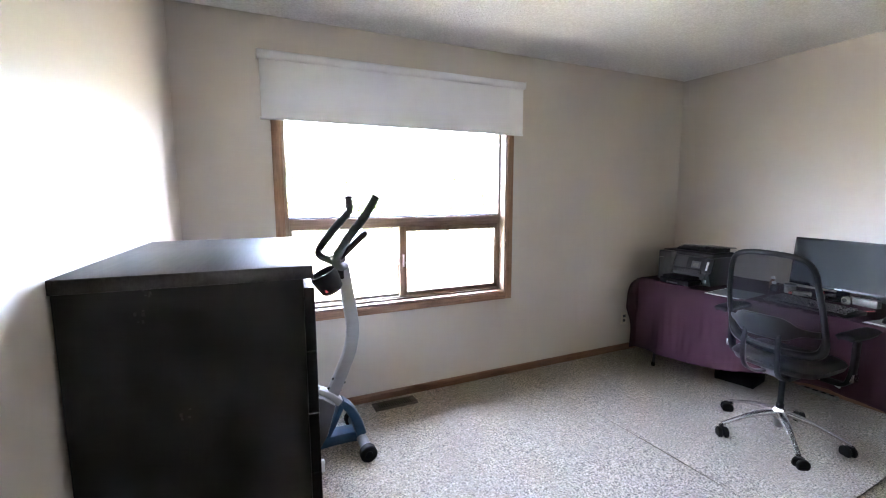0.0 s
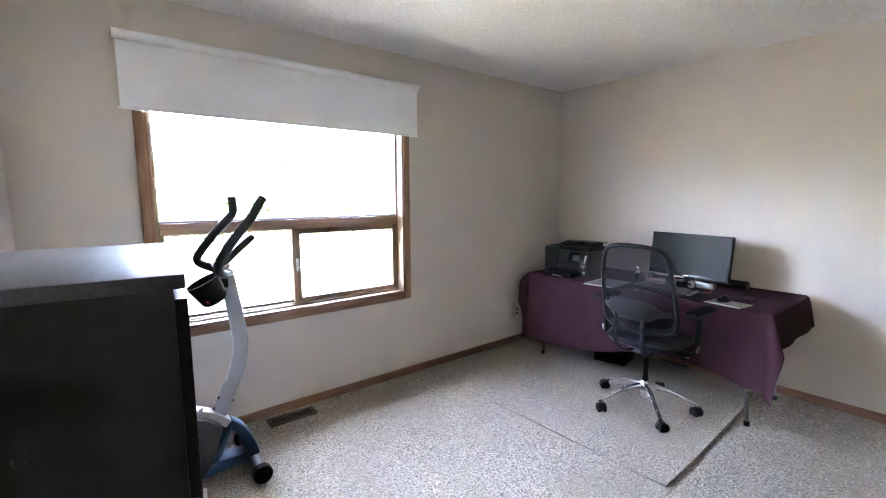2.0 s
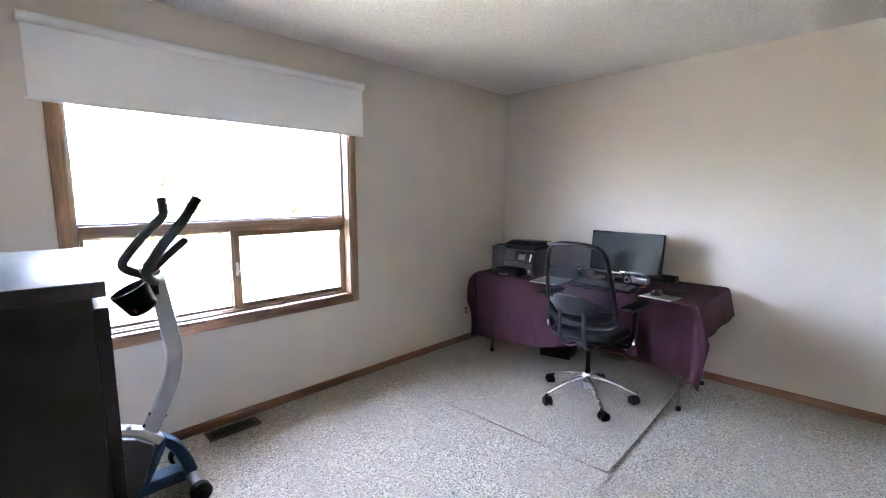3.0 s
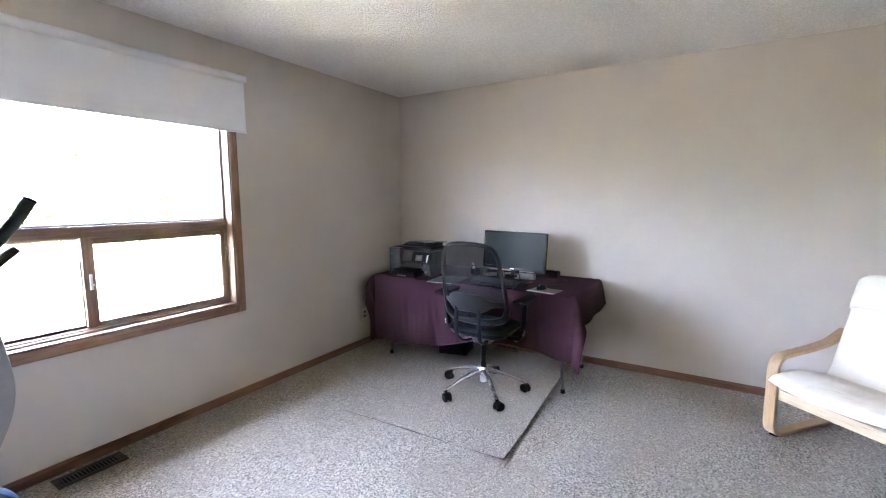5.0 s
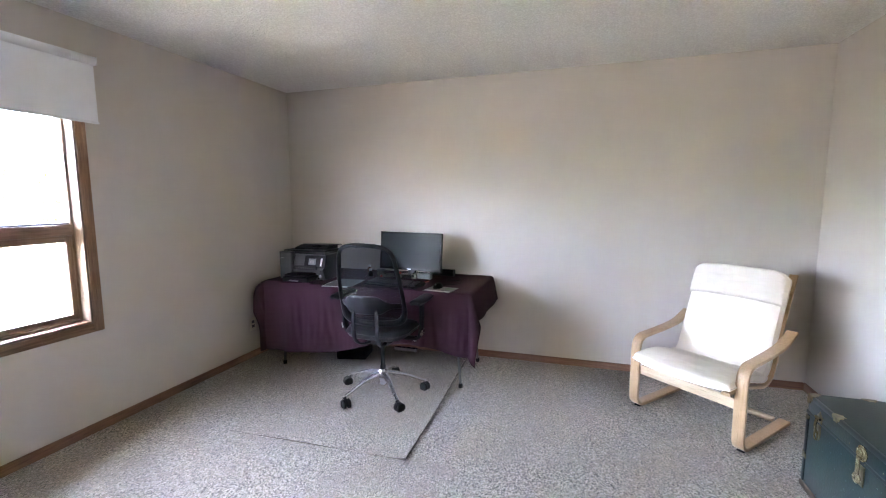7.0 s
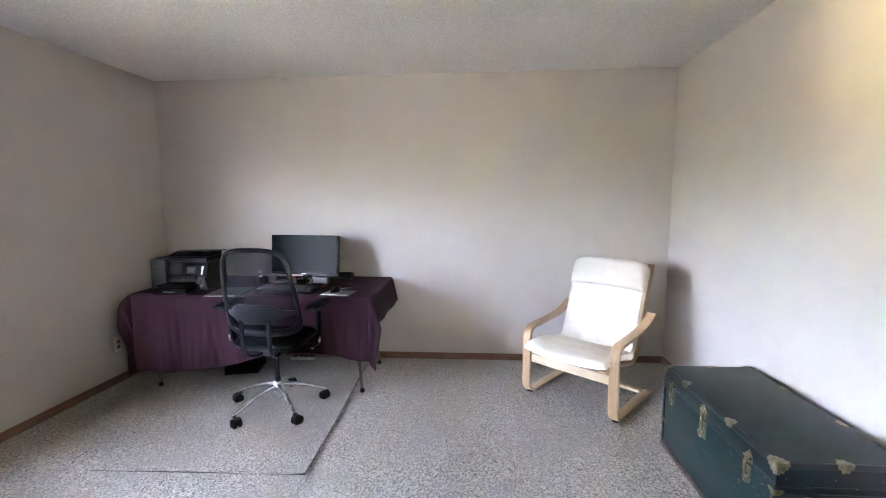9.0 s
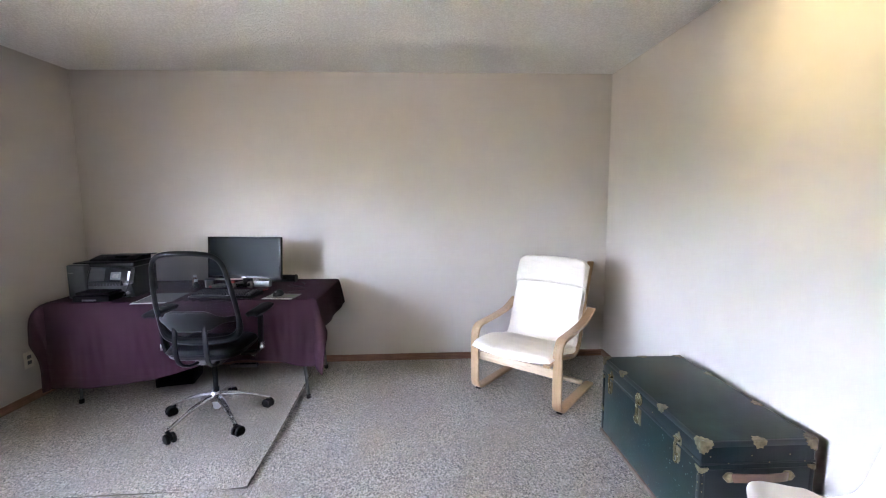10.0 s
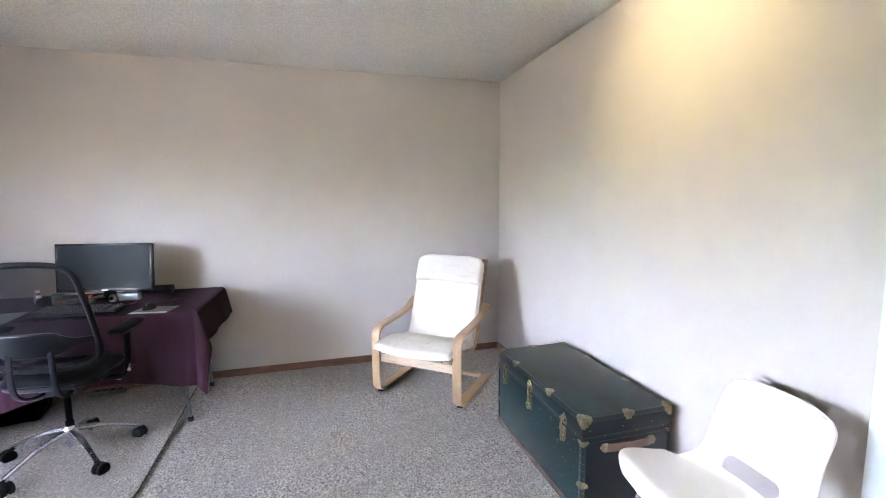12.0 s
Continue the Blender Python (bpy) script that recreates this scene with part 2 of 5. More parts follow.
def round_path(points, radius, steps=6):
    """A path through the points with rounded corners."""
    p = [Vector(q) for q in points]
    out = [p[0]]
    for a, b, c in zip(p, p[1:], p[2:]):
        r = min(radius, (a - b).length * 0.48, (c - b).length * 0.48)
        s, e = b + (a - b).normalized() * r, b + (c - b).normalized() * r
        for k in range(steps + 1):
            u = k / steps
            out.append(s.lerp(b, u).lerp(b.lerp(e, u), u))
    out.append(p[-1])
    return out


def ring(radius, n=12, squash=1.0):
    return [(radius * math.cos(2 * math.pi * k / n), radius * squash * math.sin(2 * math.pi * k / n)) for k in range(n)]


def slab(w, h, r=0.004):
    """A rounded rectangular cross-section."""
    out = []
    for cx, cy, a0 in ((w / 2 - r, h / 2 - r, 0), (-w / 2 + r, h / 2 - r, 90), (-w / 2 + r, -h / 2 + r, 180), (w / 2 - r, -h / 2 + r, 270)):
        for k in range(3):
            a = radians(a0 + 45 * k)
            out.append((cx + r * math.cos(a), cy + r * math.sin(a)))
    return out


def add_sweep(bm, path, profile, side=None, taper=None, mat=0, closed=False):
    """The profile swept along the path. side: the direction of the profile's first axis, where it stays fixed."""
    p = [Vector(q) for q in path]
    n = len(p)
    rings, last = [], None
    for i, q in enumerate(p):
        if closed:
            d = (p[(i + 1) % n] - p[i - 1]).normalized()
        else:
            d = (p[min(i + 1, n - 1)] - p[max(i - 1, 0)]).normalized()
        if side is not None:
            a = Vector(side)
        elif last is None:
            a = d.orthogonal()
        else:
            a = last
        a = (a - d * a.dot(d)).normalized()
        last = a
        b = d.cross(a)
        k = taper[i] if taper else 1.0
        rings.append([bm.verts.new(q + (a * x + b * y) * k) for x, y in profile])
    m = len(profile)
    for i in range(n if closed else n - 1):
        r, s = rings[i], rings[(i + 1) % n]
        for k in range(m):
            bm.faces.new((r[k], r[(k + 1) % m], s[(k + 1) % m], s[k])).material_index = mat
    if not closed:
        bm.faces.new(rings[0][::-1]).material_index = mat
        bm.faces.new(rings[-1]).material_index = mat
    return bm


def sweep(path, profile, side=None, taper=None, closed=False):
    return add_sweep(bmesh.new(), path, profile, side, taper, 0, closed)


def add_lathe(bm, outline, n=24, m=None):
    """The (radius, height) outline turned round z."""
    t = bmesh.new()
    rings = []
    for r, z in outline:
        rings.append([t.verts.new((r * math.cos(2 * math.pi * k / n), r * math.sin(2 * math.pi * k / n), z)) for k in range(n)])
    for a, b in zip(rings, rings[1:]):
        for k in range(n):
            t.faces.new((a[k], a[(k + 1) % n], b[(k + 1) % n], b[k]))
    t.faces.new(rings[0][::-1])
    t.faces.new(rings[-1])
    join(bm, t, m)
    return bm


def lathe(outline, n=24, m=None):
    return add_lathe(bmesh.new(), outline, n, m)


def grid(nu, nv, f):
    """A sheet of nu x nv quads; f(u, v) gives the place for u, v from 0 to 1."""
    bm = bmesh.new()
    vs = [[bm.verts.new(f(i / nu, j / nv)) for j in range(nv + 1)] for i in range(nu + 1)]
    for i in range(nu):
        for j in range(nv):
            bm.faces.new((vs[i][j], vs[i + 1][j], vs[i + 1][j + 1], vs[i][j + 1]))
    return bm


def prism(outline, axis, lo, hi, bevel=0.0):
    """A flat outline given thickness along an axis. The outline's two numbers fill the other axes in order."""
    bm = bmesh.new()
    k = "xyz".index(axis)

    def put(a, b, c):
        q = [a, b]
        q.insert(k, c)
        return q
    low = [bm.verts.new(put(a, b, lo)) for a, b in outline]
    high = [bm.verts.new(put(a, b, hi)) for a, b in outline]
    n = len(outline)
    bm.faces.new(low[::-1])
    bm.faces.new(high)
    for i in range(n):
        bm.faces.new((low[i], low[(i + 1) % n], high[(i + 1) % n], high[i]))
    bmesh.ops.recalc_face_normals(bm, faces=bm.faces)
    if bevel:
        bmesh.ops.bevel(bm, geom=[e for e in bm.edges], offset=bevel, segments=2, profile=0.5, affect="EDGES")
    return bm


def wave(x, y=0.0, z=0.0):
    return noise.noise(Vector((x, y, z)))


# ---- the room ----
def structure(name, bm, material, label, category, smooth=False):
    return tagged(link_mesh(name, bm, material, None, "", smooth), label, category, kind="structure")


structure("ground", box((-400, -400, -3.4), (400, 400, -3.2)), M_GRASS, "green lawn and scrub outside the window", "ground")


def tufts(x, y):
    """The uneven top of the pile, a few millimetres deep."""
    return 0.0016 * wave(x * 24, y * 34, 5) + 0.0012 * wave(x * 52, y * 61, 8) + 0.0016 * wave(x * 5, y * 3, 2)


def carpet_slab():
    x0, x1, y0, y1 = XWS - 0.1, XES + 0.1, YS - 0.1, YN + 0.1
    bm = grid(270, 270, lambda u, v: (x0 + (x1 - x0) * u, y0 + (y1 - y0) * v, tufts(x0 + (x1 - x0) * u, y0 + (y1 - y0) * v) - 0.0022))
    return add_box(bm, (x0 - 0.1, y0 - 0.1, -0.2), (x1 + 0.1, y1 + 0.1, -0.012))


structure("floor", carpet_slab(), M_CARPET, "grey flecked cut-pile carpet on the whole floor", "floor", True)
structure("ceiling", box((XWS - 0.2, YS - 0.2, H), (XE + 0.2, YN + 0.2, H + 0.25)), M_CEIL, "off-white ceiling with coarse sprayed stipple", "ceiling")
T = 0.14
# Eave never in view, added to shade the carpet strip below the window.
structure("unseen_eave", box((XWS - 1.2, YN + T, 2.30), (XES + 1.2, YN + T + 0.62, 2.42)), M_SOFFIT, "unseen eave added outside to shade the floor under the window", "eave")


def woods():
    """A belt of broadleaf trees beyond the lawn: trunks, limbs and crowns of small leaf clumps."""
    rnd = random.Random(21)
    wood_bm, vs, fs = bmesh.new(), [], []
    for k in range(76):
        x = -74 + k * 2.0 + rnd.uniform(-0.8, 0.8)
        y = 46 + rnd.uniform(-4, 7)
        h = rnd.uniform(7.2, 9.2)
        add_sweep(wood_bm, [(x, y, -3.25), (x + rnd.uniform(-0.3, 0.3), y, -3.2 + h * 0.45), (x + rnd.uniform(-0.5, 0.5), y, -3.2 + h * 0.85)], ring(0.24, 6), taper=[1, 0.7, 0.2])
        for j in range(4):
            a, z = rnd.uniform(0, 6.28), -3.2 + h * rnd.uniform(0.35, 0.65)
            add_sweep(wood_bm, [(x, y, z), (x + 1.2 * math.cos(a), y + 1.2 * math.sin(a), z + 1.1), (x + 2.0 * math.cos(a), y + 2.0 * math.sin(a), z + 2.4)], ring(0.09, 5), taper=[1, 0.7, 0.3])
        for j in range(330):
            u, a, r = rnd.random(), rnd.uniform(0, 6.28), rnd.random() ** 0.5
            w = (0.55 + 1.9 * math.sin(math.pi * min(1, 0.12 + 0.86 * u)) ** 0.8) * (0.8 + 0.3 * math.sin(3 * a + k))
            c = Vector((x + w * r * math.cos(a), y + w * r * math.sin(a), -3.0 + h * (0.08 + 0.92 * u)))
            n1 = Vector((rnd.gauss(0, 1), rnd.gauss(0, 1), rnd.gauss(0, 1))).normalized()
            n2 = n1.orthogonal().normalized()
            q = rnd.uniform(0.28, 0.5)
            i = len(vs)
            vs.extend((c + n1 * q, c + n2 * q * 0.6, c - n1 * q, c - n2 * q * 0.6))
            fs.append((i, i + 1, i + 2, i + 3))
    belt = thing("far_woods", pose(0, 0, 0), "belt of green broadleaf trees beyond the lawn", "trees", kind="stuff")
    part("trunks", wood_bm, M_BARK, belt)
    me = bpy.data.meshes.new("leaves")
    me.from_pydata(vs, [], fs)
    me.materials.append(M_LEAF)
    new("leaves", me).parent = belt


woods()


def skew(a, b):
    m = Matrix.Identity(4)
    m[0][1] = (b - a) / (YS - YN)
    m[0][3] = -m[0][1] * YN
    return m


structure("wall_west", box((XW - T, YS - T, 0), (XW, YN + T, H), m=skew(XW, XWS)), M_WALL, "plain greige painted wall with a soft sheen", "wall")
structure("wall_east", box((XE, YS - T, 0), (XE + T, YN + T, H), m=skew(XE, XES)), M_WALL, "plain greige painted wall behind the desk", "wall")
bm = bmesh.new()
add_box(bm, (XW, YN, 0), (WX0, YN + T, H))
add_box(bm, (WX1, YN, 0), (XE, YN + T, H))
add_box(bm, (WX0, YN, 0), (WX1, YN + T, WZ0))
add_box(bm, (WX0, YN, WZ1), (WX1, YN + T, H))
structure("wall_north", bm, M_WALL, "greige painted wall with a wide window opening", "wall")
DX0, DX1, DZ = -0.06, 0.752, 2.03
bm = bmesh.new()
add_box(bm, (XWS, YS - T, 0), (DX0, YS, H))
add_box(bm, (DX1, YS - T, 0), (XES, YS, H))
add_box(bm, (DX0, YS - T, DZ), (DX1, YS, H))
structure("wall_south", bm, M_WALL, "greige painted wall with a white door", "wall")

# baseboards, in oak, with an eased top edge
BH, BT = 0.057, 0.012
bb = [(0, 0), (BT, 0), (BT, BH * 0.72), (BT * 0.55, BH), (0, BH)]
for name, bm, mt, lab in (
    ("baseboard_north", prism([(YN - a, z) for a, z in bb], "x", XW, XE), M_BASE["x"], "narrow oak baseboard under the window"),
    ("baseboard_east", prism([(XE - a, z) for a, z in bb], "y", YS + BT, YN - BT), M_BASE["y"], "narrow oak baseboard behind desk and armchair"),
    ("baseboard_south", prism([(YS + a, z) for a, z in bb], "x", DX1 + 0.074, XES), M_BASE["x"], "narrow oak baseboard behind the trunk"),
    ("baseboard_west", prism([(XW + a, z) for a, z in bb], "y", YS, YN - BT), M_BASE["y"], "narrow oak baseboard beside the dresser"),
):
    if name == "baseboard_east":
        bm.transform(skew(XE, XES))
    if name == "baseboard_west":
        bm.transform(skew(XW, XWS))
    structure(name, bm, mt, lab, "baseboard")

# door in the south wall
door = thing("door_1", pose(0, 0, 0), "closed white painted door with white casing", "door", kind="structure")
part("door_slab", box((DX0 + 0.003, YS - 0.075, 0.008), (DX1 - 0.003, YS - 0.035, DZ - 0.003), 0.002), M_WHITE, door)
for z0, z1 in ((0.18, 0.95), (1.08, 1.88)):
    for x0, x1 in ((DX0 + 0.11, DX0 + 0.36), (DX0 + 0.45, DX1 - 0.11)):
        part("panel", box((x0, YS - 0.036, z0), (x1, YS - 0.027, z1), 0.006), M_WHITE, door)
part("casing", box((DX1, YS - 0.002, 0), (DX1 + 0.074, YS + 0.016, DZ + 0.07), 0.004), M_WHITE, door)
part("casing", box((DX0 - 0.074, YS - 0.002, 0), (DX0, YS + 0.016, DZ + 0.07), 0.004), M_WHITE, door)
part("casing", box((DX0, YS - 0.002, DZ), (DX1, YS + 0.016, DZ + 0.07), 0.004), M_WHITE, door)
kn = part("door_knob", lathe([(0.026, 0), (0.026, 0.006), (0.010, 0.012), (0.010, 0.03), (0.026, 0.045), (0.024, 0.062), (0.004, 0.068)], 20,
          pose(DX0 + 0.07, YS - 0.035, 0.95, -90)), M_BRASS, door, "brass door knob")

# ---- the window ----
win = thing("window_1", pose(0, 0, 0), "oak-framed window with a fixed upper pane and two sliding lower panes", "window", kind="structure")
TW = 0.056
yt0, yt1 = YN - 0.018, YN + 0.001
zc = WZ0
for lo, hi, ax in (
    ((WX0 - TW, yt0, zc - TW), (WX0, yt1, WZ1 + TW), "z"), ((WX1, yt0, zc - TW), (WX1 + TW, yt1, WZ1 + TW), "z"),
    ((WX0, yt0, zc - TW), (WX1, yt1, zc), "x"), ((WX0, yt0, WZ1), (WX1, yt1, WZ1 + TW), "x"),
):
    part("casing", box(lo, hi, 0.004), M_OAK[ax], win, "oak window casing")
yj0, yj1 = YN - 0.012, YN + T
jt = 0.012
for lo, hi, mt in (
    ((WX0, yj0, WZ0), (WX0 + jt, yj1, WZ1), M_SASH["z"]), ((WX1 - jt, yj0, WZ0), (WX1, yj1, WZ1), M_SASH["z"]),
    ((WX0 + jt, yj0, WZ0), (WX1 - jt, yj1, WZ0 + jt), M_OAK["x"]), ((WX0 + jt, yj0, WZ1 - jt), (WX1 - jt, yj1, WZ1), M_VINYL),
):
    part("jamb", box(lo, hi, 0.002), mt, win, "white head lining" if mt is M_VINYL else "oak jamb lining")
ix0, ix1 = WX0 + jt, WX1 - jt
yf0, yf1 = YN + 0.06, YN + 0.125
RZ0, RZ1 = 1.203, 1.280    # the rail between the upper and the lower panes
fw = 0.014
for lo, hi, ax in (
    ((ix0, yf0, WZ0 + jt), (ix0 + fw, yf1, WZ1 - jt), "z"), ((ix1 - fw, yf0, WZ0 + jt), (ix1, yf1, WZ1 - jt), "z"),
    ((ix0 + fw, yf0, WZ0 + jt), (ix1 - fw, yf1, WZ0 + jt + 0.02), "x"), ((ix0 + fw, yf0, WZ1 - jt - 0.03), (ix1 - fw, yf1, WZ1 - jt), "x"),
):
    part("frame", box(lo, hi, 0.003), M_SASH[ax], win, "weathered oak window frame")
part("middle_rail", box((ix0 + fw, yf0 - 0.012, RZ0), (ix1 - fw, yf1, RZ1 - 0.012), 0.005), M_SASH["x"], win, "weathered oak middle rail")
part("rail_lip", box((ix0 + fw, yf0 + 0.01, RZ1 - 0.012), (ix1 - fw, yf1, RZ1), 0.003), M_STEEL, win, "grey glazing lip")
part("sill_track", box((ix0 + fw, yf0 - 0.02, WZ0 + jt), (ix1 - fw, yf0, WZ0 + jt + 0.012), 0.003), M_SASH["x"], win)
pane = part("pane", box((ix0 + fw, yf0 + 0.03, RZ1), (ix1 - fw, yf0 + 0.036, WZ1 - jt - 0.03)), M_GLASS, win, "clear upper pane", False)
pane.visible_shadow = False
MX = 0.893
for x0, x1, y0, side in ((ix0 + fw, MX + 0.016, yf0 + 0.03, 0), (MX, ix1 - fw, yf0 + 0.004, 1)):
    z0, z1, sw = WZ0 + jt + 0.02, RZ0, (0.030 if side else 0.020)
    y1 = y0 + 0.024
    sash = part("sash", box((x0, y0, z0), (x0 + (0.055 if side else 0.02), y1, z1), 0.003), M_SASH["z"], win, "sliding oak sash")
    part("stile", box((x1 - sw, y0, z0), (x1, y1, z1), 0.003), M_SASH["z"], sash)
    xl = x0 + (0.055 if side else 0.02)
    part("rail", box((xl, y0, z0), (x1 - sw, y1, z0 + (0.028 if side else 0.016)), 0.002), M_SASH["x"], sash)
    part("rail", box((xl, y0, z1 - (0.038 if side else 0.01)), (x1 - sw, y1, z1), 0.002), M_SASH["x"], sash)
    pane = part("pane", box((x0 + sw * 0.8, y0 + 0.009, z0 + 0.01), (x1 - sw * 0.8, y0 + 0.014, z1 - 0.008)), M_GLASS, sash, "", False)
    pane.visible_shadow = False
latch = part("latch", box((MX + 0.022, yf0 - 0.008, 0.918), (MX + 0.036, yf0 + 0.004, 1.004), 0.003), M_VINYL, win, "pale metal sash latch")
part("lever", box((MX + 0.018, yf0 - 0.017, 0.940), (MX + 0.040, yf0 - 0.008, 0.952), 0.003), M_VINYL, latch)
part("keeper", box((MX - 0.014, yf0 + 0.012, 0.93), (MX - 0.001, yf0 + 0.030, 0.985), 0.004), M_VINYL, win, "pale latch keeper")

# roller blind over the window's top
blind = thing("roller_blind", pose(0.0, YN, 0), "pale grey roller blind, rolled part way down over the window", "blind")
BX0, BX1, BZ0, BZ1 = 0.026, 1.842, 1.853, 2.234
part("roller", sweep([(BX0 + 0.004, -0.045, BZ1 - 0.022), (BX1 - 0.004, -0.045, BZ1 - 0.022)], ring(0.026, 24)), M_BLIND, blind)
part("fabric", grid(60, 12, lambda u, v: (BX0 + 0.012 + u * (BX1 - BX0 - 0.024), -0.050 + 0.0016 * wave(u * 7, v * 2) * v,
     BZ1 - 0.024 - v * (BZ1 - BZ0 - 0.036))), M_BLIND, blind)
part("bottom_bar", box((BX0 + 0.008, -0.056, BZ0), (BX1 - 0.008, -0.044, BZ0 + 0.014), 0.004), M_BLIND, blind)
for x in (BX0, BX1 - 0.004):
    part("bracket", box((x, -0.07, BZ1 - 0.046), (x + 0.004, 0.0, BZ1 + 0.003), 0.0015), M_ALU, blind)
part("bar_cap", box((BX0 + 0.001, -0.058, BZ0 - 0.001), (BX0 + 0.008, -0.042, BZ0 + 0.015), 0.002), M_WHITE, blind)

# floor vent
vent = thing("floor_vent", pose(0.785, 2.69, 0.0), "dark brown slotted metal register set in the carpet", "vent")
part("frame", add_box(add_box(add_box(box((-0.15, -0.055, 0), (0.15, -0.034, 0.009), 0.002), (-0.15, 0.034, 0), (0.15, 0.055, 0.009), 0.002),
     (-0.15, -0.034, 0), (-0.124, 0.034, 0.009), 0.002), (0.124, -0.034, 0), (0.15, 0.034, 0.009), 0.002), M_VENT, vent)
part("well", box((-0.124, -0.034, 0.001), (0.124, 0.034, 0.0025)), M_DARK, vent)
for k in range(16):
    x = -0.116 + k * 0.0155
    part("slat", box((x - 0.0018, -0.034, 0.002), (x + 0.0018, 0.034, 0.006)), M_VENT, vent)

# wall outlet
outlet = thing("wall_outlet", pose(3.016, YN, 0.30), "ivory duplex outlet plate on the wall beside the desk", "outlet")
part("plate", box((-0.036, -0.007, -0.058), (0.036, 0.0, 0.058), 0.004), plain("ivory_plate", (0.62, 0.58, 0.48), 0.35), outlet)
for z in (-0.02, 0.02):
    face = part("socket", box((-0.016, -0.0095, z - 0.013), (0.016, -0.006, z + 0.013), 0.003), M_STEEL, outlet, "grey socket face")
    for x in (-0.006, 0.006):
        part("slot", box((x - 0.001, -0.0102, z - 0.005), (x + 0.001, -0.009, z + 0.005)), M_DARK, face)

# ceiling spotlight near the south wall, out of the picture but lighting that wall
spotlight = thing("ceiling_spotlight", pose(1.60, -0.80, H), "small white ceiling spotlight with a warm bulb", "spotlight")
part("canopy", lathe([(0.05, 0.0), (0.05, -0.012), (0.012, -0.02), (0.012, -0.035)], 24), M_WHITE, spotlight)
part("shade", lathe([(0.020, 0.03), (0.036, 0.0), (0.042, -0.045), (0.039, -0.045), (0.033, 0.0), (0.017, 0.027)], 24, pose(0, -0.01, -0.06, -38)), M_WHITE, spotlight)
lamp = new("warm_bulb", bpy.data.lights.new("warm_bulb", "SPOT"))
lamp.data.energy, lamp.data.color, lamp.data.spot_size, lamp.data.spot_blend = 0.14, (1.0, 0.85, 0.42), radians(104), 1.0
lamp.data.shadow_soft_size = 0.02
lamp.matrix_world = look((1.60, -0.85, H - 0.125), (1.60, -1.585, 2.08))

# ---- carpet offcut under the desk chair ----
def offcut():
    nu, nv = 90, 84
    x_of = lambda v: 1.985 - 0.045 * v
    def f(u, v):
        x = x_of(v) + u * 1.45
        y0, y1 = 0.876 + 0.055 * u, 2.03
        y = y0 + v * (y1 - y0)
        e = min(u * 1.45, v * 1.15, (1 - v) * 1.15)
        curl = 0.022 * math.exp(-v * 1.15 / 0.035) * (0.55 + 0.45 * math.sin(3 + u * 5)) + 0.001 * math.exp(-u / 0.03)
        jag = 0.004 * wave(x * 40, y * 40, 3)
        return (x + (jag if u < 0.01 else 0), y + (jag if v < 0.01 or v > 0.99 else 0), 0.012 - 0.0038 * math.exp(-u * 1.45 / 0.10) * (0.6 + 0.6 * math.sin(y * 7)) + curl + 0.0012 * wave(x * 9, y * 9) + tufts(x, y) - 0.004 * math.exp(-e / 0.006))
    bm = grid(nu, nv, f)
    edge = [e for e in bm.edges if e.is_boundary]
    down = bmesh.ops.extrude_edge_only(bm, edges=edge)
    for g in down["geom"]:
        if isinstance(g, bmesh.types.BMFace):
            g.material_index = 1
    for v in [g for g in down["geom"] if isinstance(g, bmesh.types.BMVert)]:
        v.co.z = max(0.0015, v.co.z - 0.014)
    return bm


rug = thing("carpet_offcut", pose(0, 0, 0), "rectangular offcut of grey carpet laid loose under the desk chair", "rug")
for name, side, mt, lab in (("carpet_face", 0, M_OFFCUT, ""), ("cut_edge", 1, M_BACKING, "rough cut carpet edge")):
    bm = offcut()
    bmesh.ops.delete(bm, geom=[f for f in bm.faces if f.material_index != side], context="FACES")
    for f in bm.faces:
        f.material_index = 0
    part(name, bm, mt, rug, lab)

